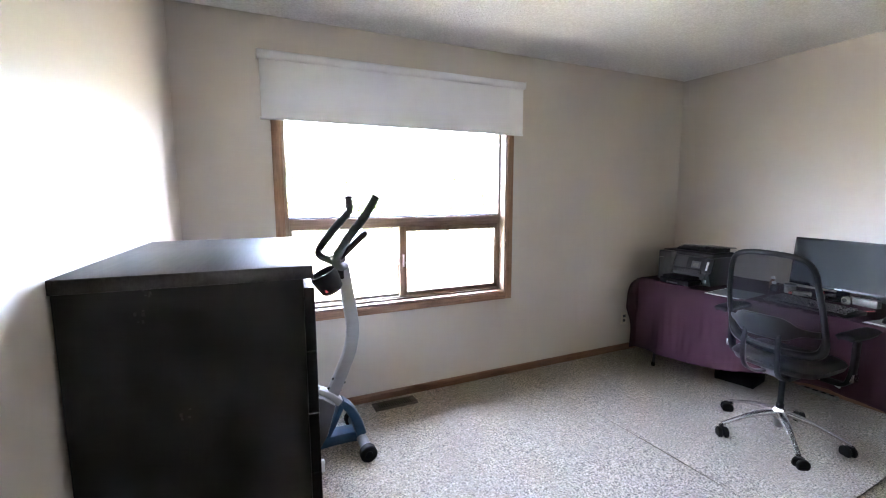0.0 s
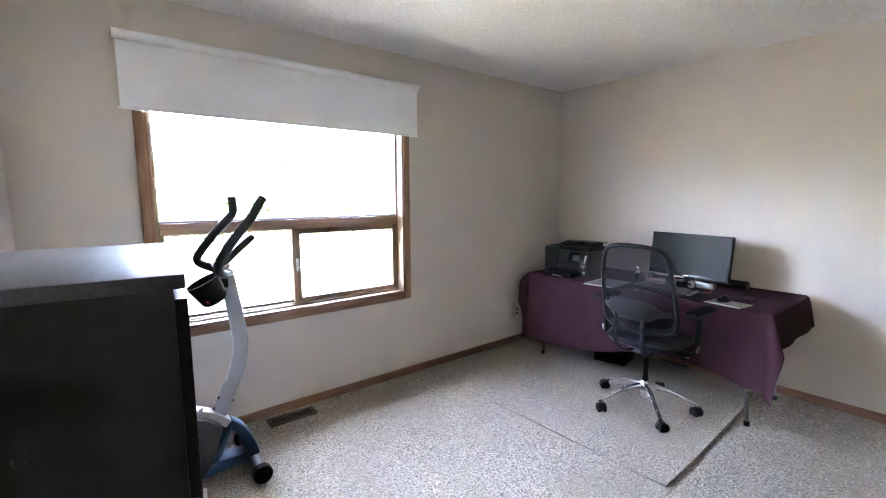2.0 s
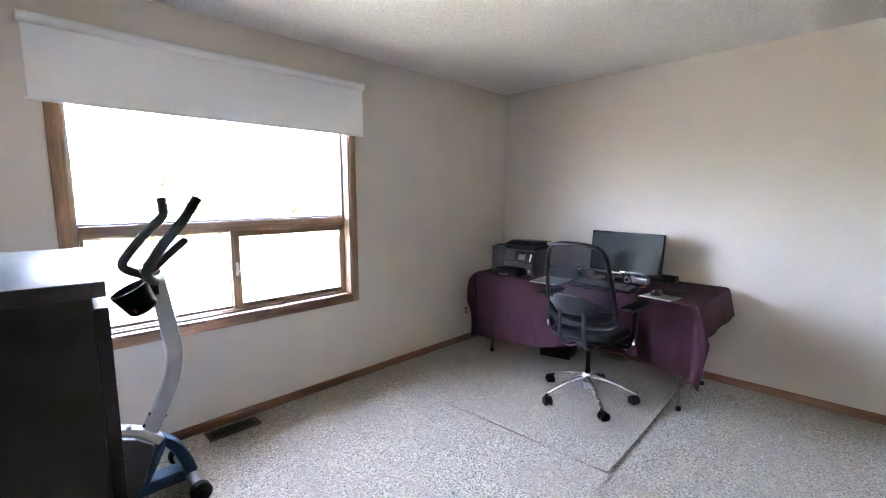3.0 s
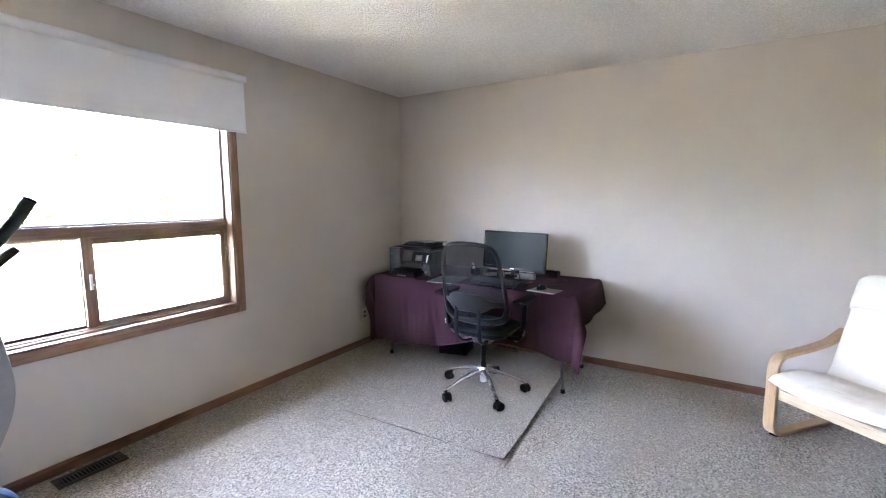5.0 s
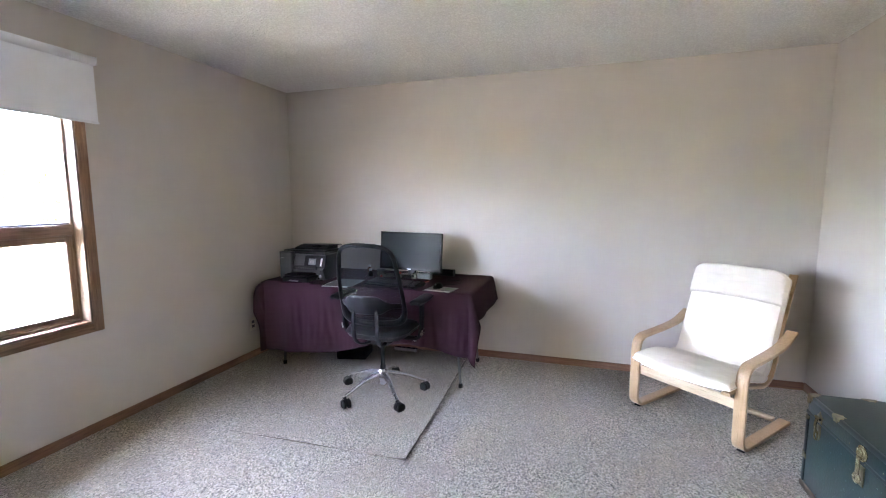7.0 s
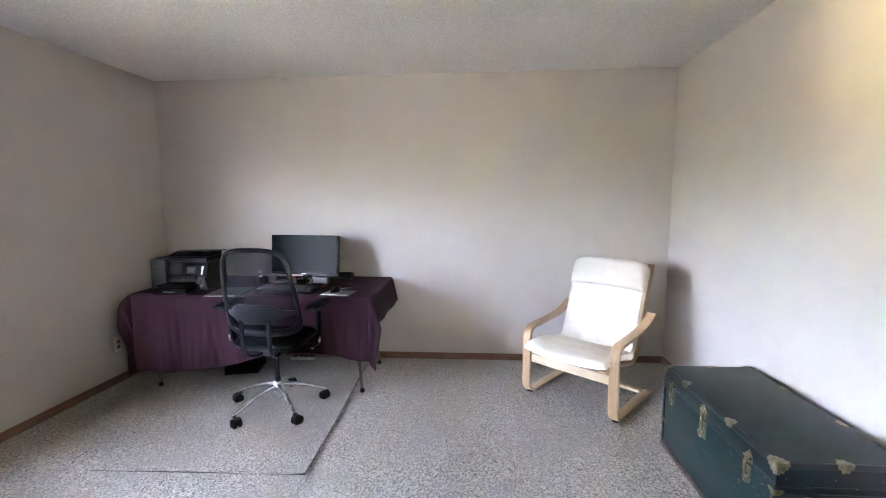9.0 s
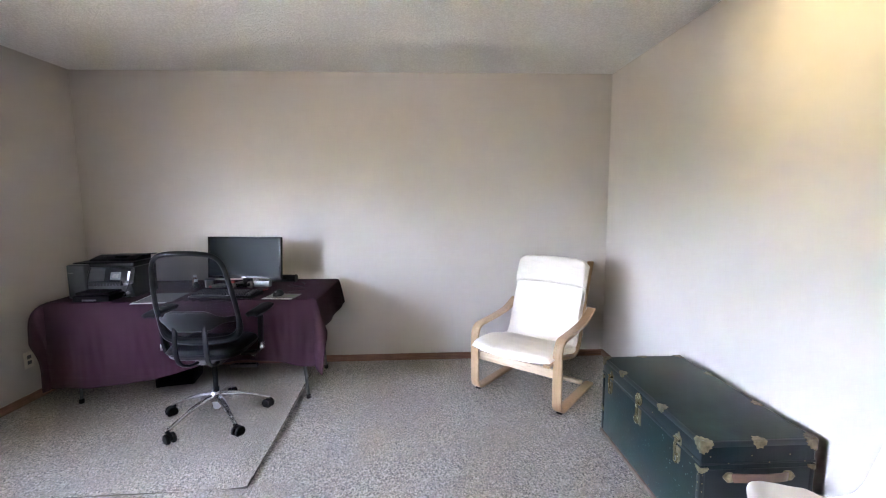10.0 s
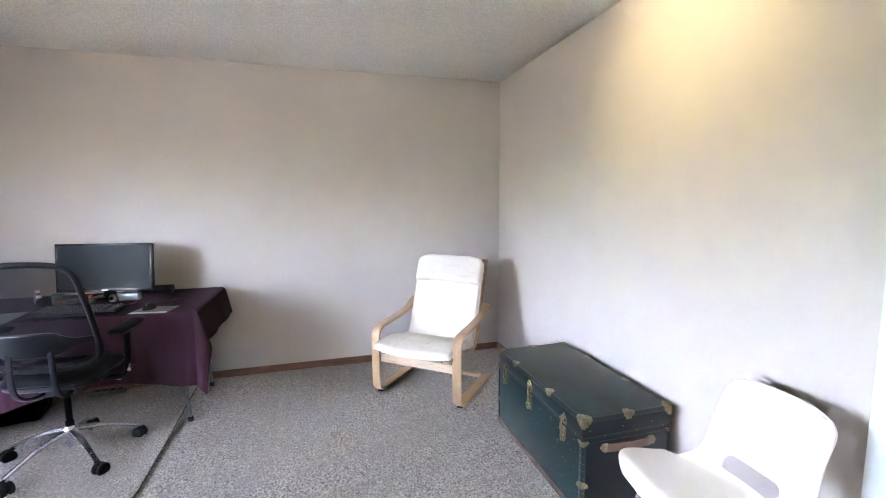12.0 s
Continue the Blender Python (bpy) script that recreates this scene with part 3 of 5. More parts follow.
# ---- dresser ----
def dresser():
    x0, x1, y0, y1, h = -0.466, 0.115, 1.243, 2.12, 1.23
    d = thing("dresser", pose(-0.18, 1.684, 0, 0, 0, -4), "tall black-brown veneer chest of drawers with scuffed side", "dresser")
    ox, oy = 0.18, -1.684

    def b(name, lo, hi, mt, bev=0.0015, label=""):
        return part(name, box((lo[0] + ox, lo[1] + oy, lo[2]), (hi[0] + ox, hi[1] + oy, hi[2]), bev), mt, d, label)
    b("top", (x0, y0, h - 0.036), (x1, y1, h), M_BLACKTOP, 0.002, "satin black-brown top panel, paler for reflected light")
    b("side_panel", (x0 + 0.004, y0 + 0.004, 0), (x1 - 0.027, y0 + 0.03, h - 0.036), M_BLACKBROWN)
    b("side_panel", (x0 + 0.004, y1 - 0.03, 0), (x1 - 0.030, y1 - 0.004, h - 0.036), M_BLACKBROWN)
    b("back_panel", (x0 + 0.004, y0 + 0.03, 0.02), (x0 + 0.012, y1 - 0.03, h - 0.036), M_BLACKBROWN)
    b("plinth", (x1 - 0.06, y0 + 0.03, 0), (x1 - 0.045, y1 - 0.03, 0.07), M_BLACKBROWN)
    z = h - 0.036 - 0.026
    for k in range(6):
        dh = 0.1797
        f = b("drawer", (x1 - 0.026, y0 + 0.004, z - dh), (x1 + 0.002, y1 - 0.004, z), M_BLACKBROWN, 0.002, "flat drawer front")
        part("drawer_box", box((x0 + 0.05 + ox, y0 + 0.045 + oy, z - dh + 0.012), (x1 - 0.027 + ox, y1 - 0.045 + oy, z - 0.03)), M_BLACKBROWN, f)
        if k == 0:
            # Pale metal strip stands in for window light on this top edge.
            part("edge_glint", box((x1 - 0.024 + ox, y0 + 0.006 + oy, z), (x1 - 0.002 + ox, y1 - 0.006 + oy, z + 0.0015)), M_ALU, f, "pale strip for window light on the drawer edge")
        z -= dh + 0.0035
    # White block imitates the bright, lit end of a drawer gap.
    part("tab", box((x1 - 0.004 + ox, y0 + 0.05 + oy, 0.585), (x1 + 0.014 + ox, y0 + 0.062 + oy, 0.625), 0.003), M_VINYL, d, "white block for the bright end of a drawer gap")
    rnd = random.Random(4)
    for cx, cz in ((-0.215, 0.86), (-0.30, 1.125), (-0.27, 1.185)):
        bm = bmesh.new()
        for k in range(5):
            px, pz = cx + rnd.uniform(-0.014, 0.014), cz + rnd.uniform(-0.018, 0.018)
            add_box(bm, (px + ox, y0 + 0.0034 + oy, pz), (px + rnd.uniform(0.002, 0.007) + ox, y0 + 0.0042 + oy, pz + rnd.uniform(0.002, 0.010)))
        part("scuff", bm, M_SCUFF, d, "pale scuff mark")
    return d


dresser()


# ---- exercise bike behind the dresser ----
def bike():
    b = thing("exercise_bike", pose(0.35, 2.34, 0), "blue and grey upright exercise bike with dark foam handlebars", "exercise bike")
    loop = round_path([(-0.055, 0, 0.30), (0.0, 0, 0.41), (0.066, 0, 0.56), (0.086, 0, 0.68), (0.066, 0, 0.84), (0.036, 0, 1.03)], 0.12, 6)
    post = part("upright_post", sweep(loop, slab(0.05, 0.066, 0.012), side=(0, 1, 0), taper=[1.05] * len(loop)), M_GREYPAINT, b, "curved light grey steel upright")
    for x, z in ((-0.062, 0.365), (-0.036, 0.415), (0.024, 0.385), (0.000, 0.345)):
        part("bolt", lathe([(0.007, -0.006), (0.007, 0.004), (0.003, 0.007)], 10, pose(x, -0.012, z, 0, 75 if x > 0.02 else -105)), M_PLASTIC, post, "black bolt head")
    part("collar", sweep(round_path([(-0.24, 0, 0.40), (-0.15, 0, 0.375), (-0.06, 0, 0.33), (-0.005, 0, 0.275)], 0.06), slab(0.075, 0.042, 0.012), side=(0, 1, 0)), M_GREYPAINT, b, "light grey clamp bracket")
    for x, z in ((-0.19, 0.412), (-0.155, 0.398), (-0.12, 0.384)):
        part("bolt", lathe([(0.012, -0.004), (0.012, 0.006), (0.006, 0.011)], 10, pose(x, -0.025, z, 0, -22)), M_GREYPAINT, b)
    # shroud with a three-sided opening
    part("shroud", prism([(x, z) for x, z in [(-0.10, 0.34), (-0.035, 0.285), (-0.085, 0.12), (-0.13, 0.05), (-0.42, 0.04), (-0.53, 0.16), (-0.49, 0.35), (-0.33, 0.44)]], "y", -0.075, 0.075, 0.012), M_NAVY, b, "dark plastic flywheel shroud")
    arm = round_path([(0.0, 0, 0.275), (0.045, 0, 0.235), (0.085, 0, 0.155), (0.105, 0, 0.075)], 0.06)
    part("front_strut", sweep(arm, slab(0.10, 0.05, 0.014), side=(0, 1, 0), taper=[0.85 + 0.35 * k / (len(arm) - 1) for k in range(len(arm))]), M_BLUE, b, "blue plastic front strut")
    low = round_path([(0.10, 0, 0.065), (0.02, 0, 0.072), (-0.06, 0, 0.07), (-0.14, 0, 0.065)], 0.05)
    part("lower_strut", sweep(low, slab(0.10, 0.065, 0.016), side=(0, 1, 0)), M_BLUE, b, "blue plastic lower strut")
    diag = round_path([(0.005, 0, 0.265), (-0.035, 0, 0.18), (-0.085, 0, 0.085)], 0.05)
    part("rear_strut", sweep(diag, slab(0.09, 0.03, 0.010), side=(0, 1, 0)), M_BLUE, b)
    st = part("front_stabiliser", sweep([(0.105, -0.175, 0.052), (0.105, 0.185, 0.052)], ring(0.029, 18)), M_STEEL, b, "dark grey stabiliser tube")
    for y, s in ((-0.215, 1), (0.225, -1)):
        cap = part("end_cap", lathe([(0.030, 0.0), (0.044, 0.004), (0.046, 0.012), (0.046, 0.042), (0.040, 0.047), (0.034, 0.047)], 22, pose(0.105, y + s * 0.047, 0.046, 90 * s)), M_RUBBER, st)
        part("hub", lathe([(0.020, 0.0), (0.020, 0.004), (0.012, 0.006)], 16, pose(0.105, y, 0.046, 90 * s)), M_PLASTIC, cap)
    rear = part("rear_stabiliser", sweep([(-0.50, -0.2, 0.046), (-0.50, 0.2, 0.046)], ring(0.03, 16)), M_STEEL, b)
    part("strut_plate", box((-0.52, -0.04, 0.05), (-0.40, 0.04, 0.08), 0.006), M_STEEL, b)
    # handlebars: from the console out, forward and up to the tips
    for s in (-1, 1):
        pts = [(0.045, s * 0.03, 1.045), (0.005, s * 0.11, 1.05), (-0.035 - 0.045 * (s > 0), s * 0.165, 1.09), (0.02 - 0.025 * (s > 0), s * 0.17, 1.19), (0.10 - 0.02 * (s > 0), s * 0.17, 1.285), (0.135 - 0.01 * (s > 0), s * 0.17, 1.33), (0.180 - 0.062 * (s > 0), s * 0.17, 1.405)]
        p = round_path(pts, 0.05, 6)
        bar = part("handlebar", sweep(p, ring(0.0215, 14)), M_GRIP, b, "handlebar wrapped in dark foam")
        part("tip", lathe([(0.022, 0), (0.022, 0.006), (0.014, 0.011)], 14, Matrix.Translation(p[-1]) @ (p[-1] - p[-2]).to_track_quat("Z", "Y").to_matrix().to_4x4()), M_PLASTIC, bar)
    con = part("console", box((-0.05, -0.085, -0.016), (0.145, 0.085, 0.016), 0.012, 3, pose(0.030, -0.075, 1.135, 0, -42)), M_SATIN, b, "dark console panel")
    part("console_face", box((-0.03, -0.07, 0.016), (0.13, 0.07, 0.0185), 0.001, 1, pose(0.030, -0.075, 1.135, 0, -42)), M_GREYPAINT, con)
    part("sensor_pad", box((-0.02, -0.05, 1.07), (0.05, 0.05, 1.10), 0.010), M_GREYPAINT, b, "light grey handlebar clamp")
    cup = part("cup_holder", lathe([(0.040, 0.0), (0.052, 0.012), (0.066, 0.10), (0.069, 0.104), (0.064, 0.104), (0.060, 0.09), (0.044, 0.016)], 26, pose(-0.022, -0.04, 0.912, 0, -27) @ Matrix.Scale(1.16, 4)), M_PLASTIC, b, "black plastic bottle holder")
    part("bracket", box((-0.005, -0.03, 0.97), (0.04, 0.03, 1.04), 0.008), M_PLASTIC, b)
    part("reflector", box((-0.012, -0.008, -0.010), (0.022, 0.012, 0.010), 0.004, 2, pose(-0.062, -0.088, 0.930, 0, -27)), M_RED, cup, "small red tab")
    return b


bike()


# ---- folding table, cloth ----
TX0, TX1, TY0, TY1, TZ = 2.85, 3.60, 0.745, 2.50, 0.742


def table():
    t = thing("folding_table", pose(3.225, 1.62, 0), "folding table with grey tubular legs under a plum cloth", "table")
    ox, oy = -3.225, -1.62
    part("tabletop", box((TX0 + 0.004 + ox, TY0 + 0.004 + oy, TZ - 0.04), (TX1 + ox, TY1 - 0.004 + oy, TZ - 0.004), 0.008), M_VINYL, t)
    for y, s in ((0.842, 1), (2.416, -1)):
        for x in (2.955, 3.50):
            p = round_path([(x + ox, y + oy, 0.012), (x + ox, y + oy + s * 0.02, 0.30), (x + 0.01 + ox, y + oy + s * 0.10, 0.45), (x + 0.01 + ox, y + oy + s * 0.12, 0.70)], 0.12)
            leg = part("leg", sweep(p, ring(0.0105, 12)), M_STEEL, t, "grey steel tube leg")
            part("foot", lathe([(0.015, 0.0), (0.016, 0.004), (0.016, 0.026), (0.012, 0.03)], 14, pose(x + ox, y + oy, 0)), M_RUBBER, leg, "black rubber foot")
        part("cross_tube", sweep([(2.965 + ox, y + s * 0.11 + oy, 0.52), (3.50 + ox, y + s * 0.11 + oy, 0.52)], ring(0.010, 10)), M_STEEL, t)
    return t


table()


def cloth():
    L, Wd = TY1 - TY0, TX1 - TX0
    oR, oL = 0.20, 0.20

    def drop(s):
        """How far the front hem hangs at a place along the table."""
        k = [(-0.2, 0.46), (0.04, 0.45), (0.25, 0.425), (0.45, 0.405), (0.75, 0.43), (1.08, 0.535), (1.4, 0.56), (1.78, 0.585), (2.0, 0.585)]
        for (a, p), (b, q) in zip(k, k[1:]):
            if s <= b:
                return p + (q - p) * max(0, (s - a) / (b - a))
        return k[-1][1]

    def f(u, v):
        s = -oR + u * (L + oR + oL)
        d = drop(s)
        t = -d + v * (d + Wd)
        off_f = max(0.0, -t)
        off_r, off_l = max(0.0, -s), max(0.0, s - L)
        x = TX0 + max(t, 0.0)
        y = TY0 + min(max(s, 0.0), L)
        z = TZ + 0.0012 + 0.0018 * wave(x * 5, y * 5)
        side = max(off_r, off_l)
        sy = -1 if off_r > 0 else 1
        if off_f > 0 or side > 0:
            r = math.hypot(off_f, side)
            a = math.atan2(side, off_f)
            z = TZ + 0.001 - r + 0.006 * math.exp(-r / 0.008)
            corner = math.sin(2 * a)
            # soft rounded edge, folds that grow downwards
            flare = 1.55 * r * math.exp(-r / 0.12) + 0.10 * r * math.sin(a * 6 + r * 9) if off_l > 0 else 0.20 * r
            out = 0.006 + 0.010 * (1 - math.exp(-r / 0.02)) + flare * corner + 0.03 * r
            fold = 0.030 * r * (math.sin(s * 9 + 1.2) + 0.9 * wave(s * 6, 1.3)) + 0.018 * r * math.sin(s * 23 + t * 3) + 0.014 * r * wave(s * 30, t * 4)
            fold2 = 0.030 * r * (math.sin(x * 17 + 0.6) + 0.8 * wave(x * 9, 4.2))
            x -= math.cos(a) * (out + fold)
            y += sy * (math.sin(a) * (out + fold2 * (off_f <= 0) + 0.02 * side + (0.16 * side if off_r > 0 else 0.0)) + (0.012 * r * wave(s * 4, t * 3) if side > 0 else 0))
            if off_l > 0:
                z = max(z, 0.155 + 0.01 * wave(s * 8, 9))
        return (x, min(y, YN - 0.02), z)
    bm = grid(170, 120, f)
    ob = tagged(link_mesh("tablecloth", bm, M_CLOTH), "dark plum cotton cloth draped unevenly over the folding table", "tablecloth")
    mod = ob.modifiers.new("thickness", "SOLIDIFY")
    mod.thickness, mod.offset = 0.0018, 1.0
    return ob


cloth()
DZ0 = TZ + 0.0045    # the top of the cloth


# ---- things on the desk ----
def monitor():
    p0, p1 = Vector((3.429, 1.717)), Vector((3.326, 1.116))
    mid, ang = (p0 + p1) / 2, math.degrees(math.atan2(p0.x - p1.x, p0.y - p1.y))
    m = thing("computer_monitor", pose(mid.x, mid.y, DZ0, 0, 0, -ang), "black widescreen monitor, switched off, on the desk", "monitor")
    w, z0, z1 = 0.305, 0.052, 0.378
    # the screen faces -x
    tilt = pose(0, 0, 0.2, 0, 5) @ pose(0, 0, -0.2)
    part("housing", box((0.0, -w, z0), (0.032, w, z1), 0.008, 3, tilt), M_PLASTIC, m)
    part("back_shell", box((0.03, -w * 0.6, z0 + 0.05), (0.065, w * 0.6, z1 - 0.06), 0.02, 3, tilt), M_PLASTIC, m)
    bz = bmesh.new()
    for lo, hi in (((-0.005, -w, z0), (0.004, w, z0 + 0.02)), ((-0.005, -w, z1 - 0.014), (0.004, w, z1)), ((-0.005, -w, z0 + 0.02), (0.004, -w + 0.014, z1 - 0.014)), ((-0.005, w - 0.014, z0 + 0.02), (0.004, w, z1 - 0.014))):
        add_box(bz, lo, hi, 0.002, 2, tilt)
    part("bezel", bz, M_GLOSS, m, "gloss black bezel")
    part("screen", box((-0.0025, -w + 0.013, z0 + 0.019), (0.001, w - 0.013, z1 - 0.013), 0, 1, tilt), M_SCREEN, m, "dark grey blank screen")
    part("logo_bar", box((-0.0062, -0.02, z0 + 0.006), (-0.0045, 0.02, z0 + 0.013), 0, 1, tilt), M_ALU, m)
    part("button", box((-0.0062, -w + 0.02, z0 + 0.10), (-0.0045, -w + 0.006, z0 + 0.112), 0.001, 1, tilt), M_ALU, m)
    part("neck", box((0.02, -0.035, 0.012), (0.05, 0.035, 0.12), 0.008), M_PLASTIC, m)
    part("stand_base", lathe([(0.11, 0.0), (0.11, 0.006), (0.10, 0.012), (0.02, 0.016)], 36, pose(0.03, 0, 0)), M_GLOSS, m)
    return m


monitor()


def printer():
    p = thing("printer", pose(2.935, 2.205, DZ0, 0, 0, 0), "dark grey all-in-one inkjet printer with document feeder", "printer")
    w, d, h = 0.202, 0.300, 0.238
    # body with a sloped control face; the front looks to -x
    part("body", prism([(0.05, 0.0), (d, 0.0), (d, h - 0.03), (0.056, h - 0.03), (0.020, 0.095), (0.018, 0.085)], "y", -w, w, 0.006), M_PRINTER, p, "charcoal printer body")
    part("side_tower", box((0.0, w - 0.115, 0.004), (0.062, w + 0.004, h - 0.004), 0.010, 3), M_PRINTER, p)
    part("lid", box((0.050, -w - 0.004, h - 0.03), (d + 0.005, w + 0.002, h + 0.004), 0.010, 3), M_PLASTIC, p, "black scanner lid")
    fd = part("feeder", prism([(0.12, h + 0.003), (d, h + 0.003), (d, h + 0.034), (0.23, h + 0.040), (0.13, h + 0.018)], "y", -w + 0.03, w - 0.06, 0.005), M_PLASTIC, p, "document feeder")
    part("feeder_tray", box((-0.13, -0.205, -0.003), (0.115, 0.02, 0.004), 0.003, 2, pose(0.17, -0.02, h + 0.046, 0, 4)), M_PRINTER, fd, "raised feeder tray")
    part("feeder_hinge", box((0.14, -0.09, h + 0.008), (0.26, -0.02, h + 0.045), 0.006), M_PLASTIC, fd)
    part("tray_sheet", box((-0.06, 0.015, 0), (0.08, 0.10, 0.002), 0, 1, pose(0.17, 0.0, h + 0.043, 0, 5)), M_PAPER, fd, "pale sheet on the feeder")
    trim = round_path([(0.052, -w + 0.004, h - 0.034), (0.026, -w + 0.006, 0.165), (0.012, -w + 0.012, 0.10), (0.006, -w + 0.030, 0.05), (0.004, -w + 0.055, 0.012)], 0.05)
    part("front_trim", sweep(trim, ring(0.003, 8)), M_SATIN, p, "curved glossy front edge")
    arch = round_path([(0.052, 0.085, h - 0.034), (0.020, 0.083, 0.15), (0.004, 0.080, 0.07)], 0.04)
    part("front_trim", sweep(arch, ring(0.004, 8)), M_SATIN, p)
    cp = pose(0.0335, -0.055, 0.152, 0, -72)
    pan = part("control_panel", box((-0.052, -0.165, -0.004), (0.052, 0.035, 0.004), 0.003, 2, cp), M_PLASTIC, p, "black control panel")
    part("display", box((-0.026, -0.075, 0.004), (0.026, -0.005, 0.0055), 0.0008, 1, cp), M_LCD, pan, "small grey touch display")
    part("display_bar", box((-0.015, -0.06, 0.0055), (0.012, -0.02, 0.006), 0, 1, cp), M_GREYPRINT, pan)
    part("sticker", box((-0.034, -0.135, 0.0042), (0.03, -0.118, 0.005), 0, 1, cp), M_PAPER, pan, "curled white sticker")
    part("name_bar", box((-0.001, 0.16, h - 0.060), (0.0005, 0.205, h - 0.056)), M_GREYPRINT, p)
    slot = part("output_slot", box((0.010, -w + 0.06, 0.085), (0.09, w - 0.125, 0.118), 0.004), M_DARK, p)
    for k in range(9):
        y = -w + 0.070 + k * 0.021
        part("roller", box((0.008, y, 0.088), (0.016, y + 0.008, 0.104), 0.002), M_PRINTER, slot)
    tray = part("output_tray", box((-0.10, -w + 0.075, 0.048), (0.10, w - 0.12, 0.064), 0.005), M_TRAY, p, "black paper output tray")
    part("paper_tray", box((-0.115, -w + 0.06, 0.006), (0.10, w - 0.11, 0.044), 0.006, 2), M_TRAY, p, "paper input tray")
    part("tray_grip", box((-0.119, -0.06, 0.012), (-0.113, 0.03, 0.022), 0.002), M_STEEL, tray)
    for x in (0.03, d - 0.04):
        for y in (-w + 0.03, w - 0.03):
            part("foot", lathe([(0.012, 0.0), (0.012, 0.006)], 10, pose(x, y, 0)), M_RUBBER, p)
    part("badge_bar", box((0.008, -w + 0.012, 0.028), (0.016, -w + 0.034, 0.05), 0.001), M_STEEL, p)
    return p


printer()


def keyboard():
    k = thing("keyboard", pose(2.985, 1.385, DZ0, 0, 0, -7), "black computer keyboard lying on the tablecloth", "keyboard")
    part("case", prism([(-0.085, 0.0), (0.085, 0.0), (0.085, 0.024), (0.05, 0.022), (-0.085, 0.010)], "y", -0.225, 0.225, 0.003), M_PLASTIC, k)
    keys = bmesh.new()
    for r in range(6):
        x = -0.068 + r * 0.0215 + (0.008 if r == 5 else 0)
        z = 0.012 + (x + 0.085) * 0.075
        c = 0
        y = 0.215
        while y > -0.205:
            w = 0.0175
            if r == 0 and 5 <= c <= 5:
                w = 0.11
            if y - w < -0.216:
                break
            if not (-0.085 < y - w / 2 < -0.075) and not (-0.15 < y - w / 2 < -0.143):
                add_box(keys, (x + 0.001, y - w + 0.001, z), (x + 0.0165, y - 0.001, z + 0.012), 0.002, 1)
            y -= w + 0.0022
            c += 1
    part("keys", keys, plain("worn_key_plastic", (0.034, 0.034, 0.036), 0.38, spec=0.4), k, "rows of black keys")
    return k


keyboard()
pad = thing("mouse_pad", pose(2.925, 0.985, DZ0, 0, 0, -8), "thin printed mouse pad", "mouse pad")
part("sheet", box((-0.085, -0.105, 0), (0.085, 0.105, 0.003), 0.001), M_GREYPRINT, pad)
part("white_print", box((-0.08, -0.10, 0.003), (-0.055, 0.10, 0.0036)), M_PAPER, pad, "white printed band")
part("green_print", box((0.0, -0.09, 0.003), (0.05, -0.03, 0.0036)), M_GREEN, pad, "green printed patch")
mouse = thing("computer_mouse", pose(2.965, 1.02, DZ0 + 0.004, 0, 0, -10), "black computer mouse on the pad", "mouse")


def dome(a, b, h, mt, parent, name):
    def f(u, v):
        t, r = u * 2 * math.pi, math.sin(v * math.pi / 2)
        return (a * r * math.cos(t), b * r * math.sin(t) * (1 - 0.12 * math.cos(t)), h * (1 - r ** 3) ** 0.6 if v < 1 else 0)
    bm = grid(28, 10, f)
    bmesh.ops.remove_doubles(bm, verts=bm.verts, dist=1e-5)
    return part(name, bm, mt, parent)


dome(0.055, 0.031, 0.036, M_PLASTIC, mouse, "shell")
part("wheel", lathe([(0.008, -0.004), (0.010, 0), (0.008, 0.004)], 14, pose(-0.034, 0, 0.026, 90)), M_STEEL, mouse)
part("cable", sweep(round_path([(0.05, 0, 0.008), (0.13, -0.05, 0.004), (0.21, -0.11, 0.004), (0.27, -0.03, 0.004), (0.36, 0.10, 0.004)], 0.06), ring(0.002, 6)), M_PLASTIC, mouse)

folder = thing("paper_sheet", pose(2.875, 1.80, DZ0, 0, 0, 6), "white sheet and grey folder lying on the desk", "paper")
part("sheet", box((-0.10, -0.10, 0), (0.19, 0.11, 0.002)), M_PAPER, folder)
part("cover", box((-0.078, -0.13, 0.002), (0.20, 0.10, 0.004)), plain("grey_card", (0.12, 0.12, 0.125), 0.6), folder, "grey folder")

clock = thing("desk_clock", pose(3.285, 1.25, DZ0, 0, 0, -8), "silver digital clock with a grey display", "clock")
part("case", box((-0.014, -0.062, 0), (0.03, 0.062, 0.047), 0.006, 3), M_STEEL, clock)
part("display", box((-0.0155, -0.05, 0.010), (-0.0135, 0.038, 0.040), 0.0005), M_LCD, clock, "grey liquid crystal display")
for y in (0.02, 0.0, -0.02):
    part("digit_bar", box((-0.0162, y - 0.007, 0.015), (-0.015, y + 0.005, 0.035)), M_STEEL, clock)
part("button", lathe([(0.008, 0), (0.008, 0.006), (0.005, 0.008)], 12, pose(0.008, 0.03, 0.047)), M_PLASTIC, clock)
lens = thing("webcam", pose(3.265, 1.335, DZ0), "small white and black webcam on the desk", "webcam")
part("body", lathe([(0.020, 0), (0.024, 0.006), (0.024, 0.03), (0.018, 0.044), (0.006, 0.05)], 18), M_CLEAR, lens)
part("lens", lathe([(0.012, 0), (0.012, 0.004), (0.007, 0.006)], 14, pose(-0.022, 0, 0.026, 0, -90)), M_GLOSS, lens)
tube = thing("speaker_bar", pose(3.475, 1.14, DZ0, 0, 0, -5), "small black cylindrical speaker beside the monitor", "speaker")
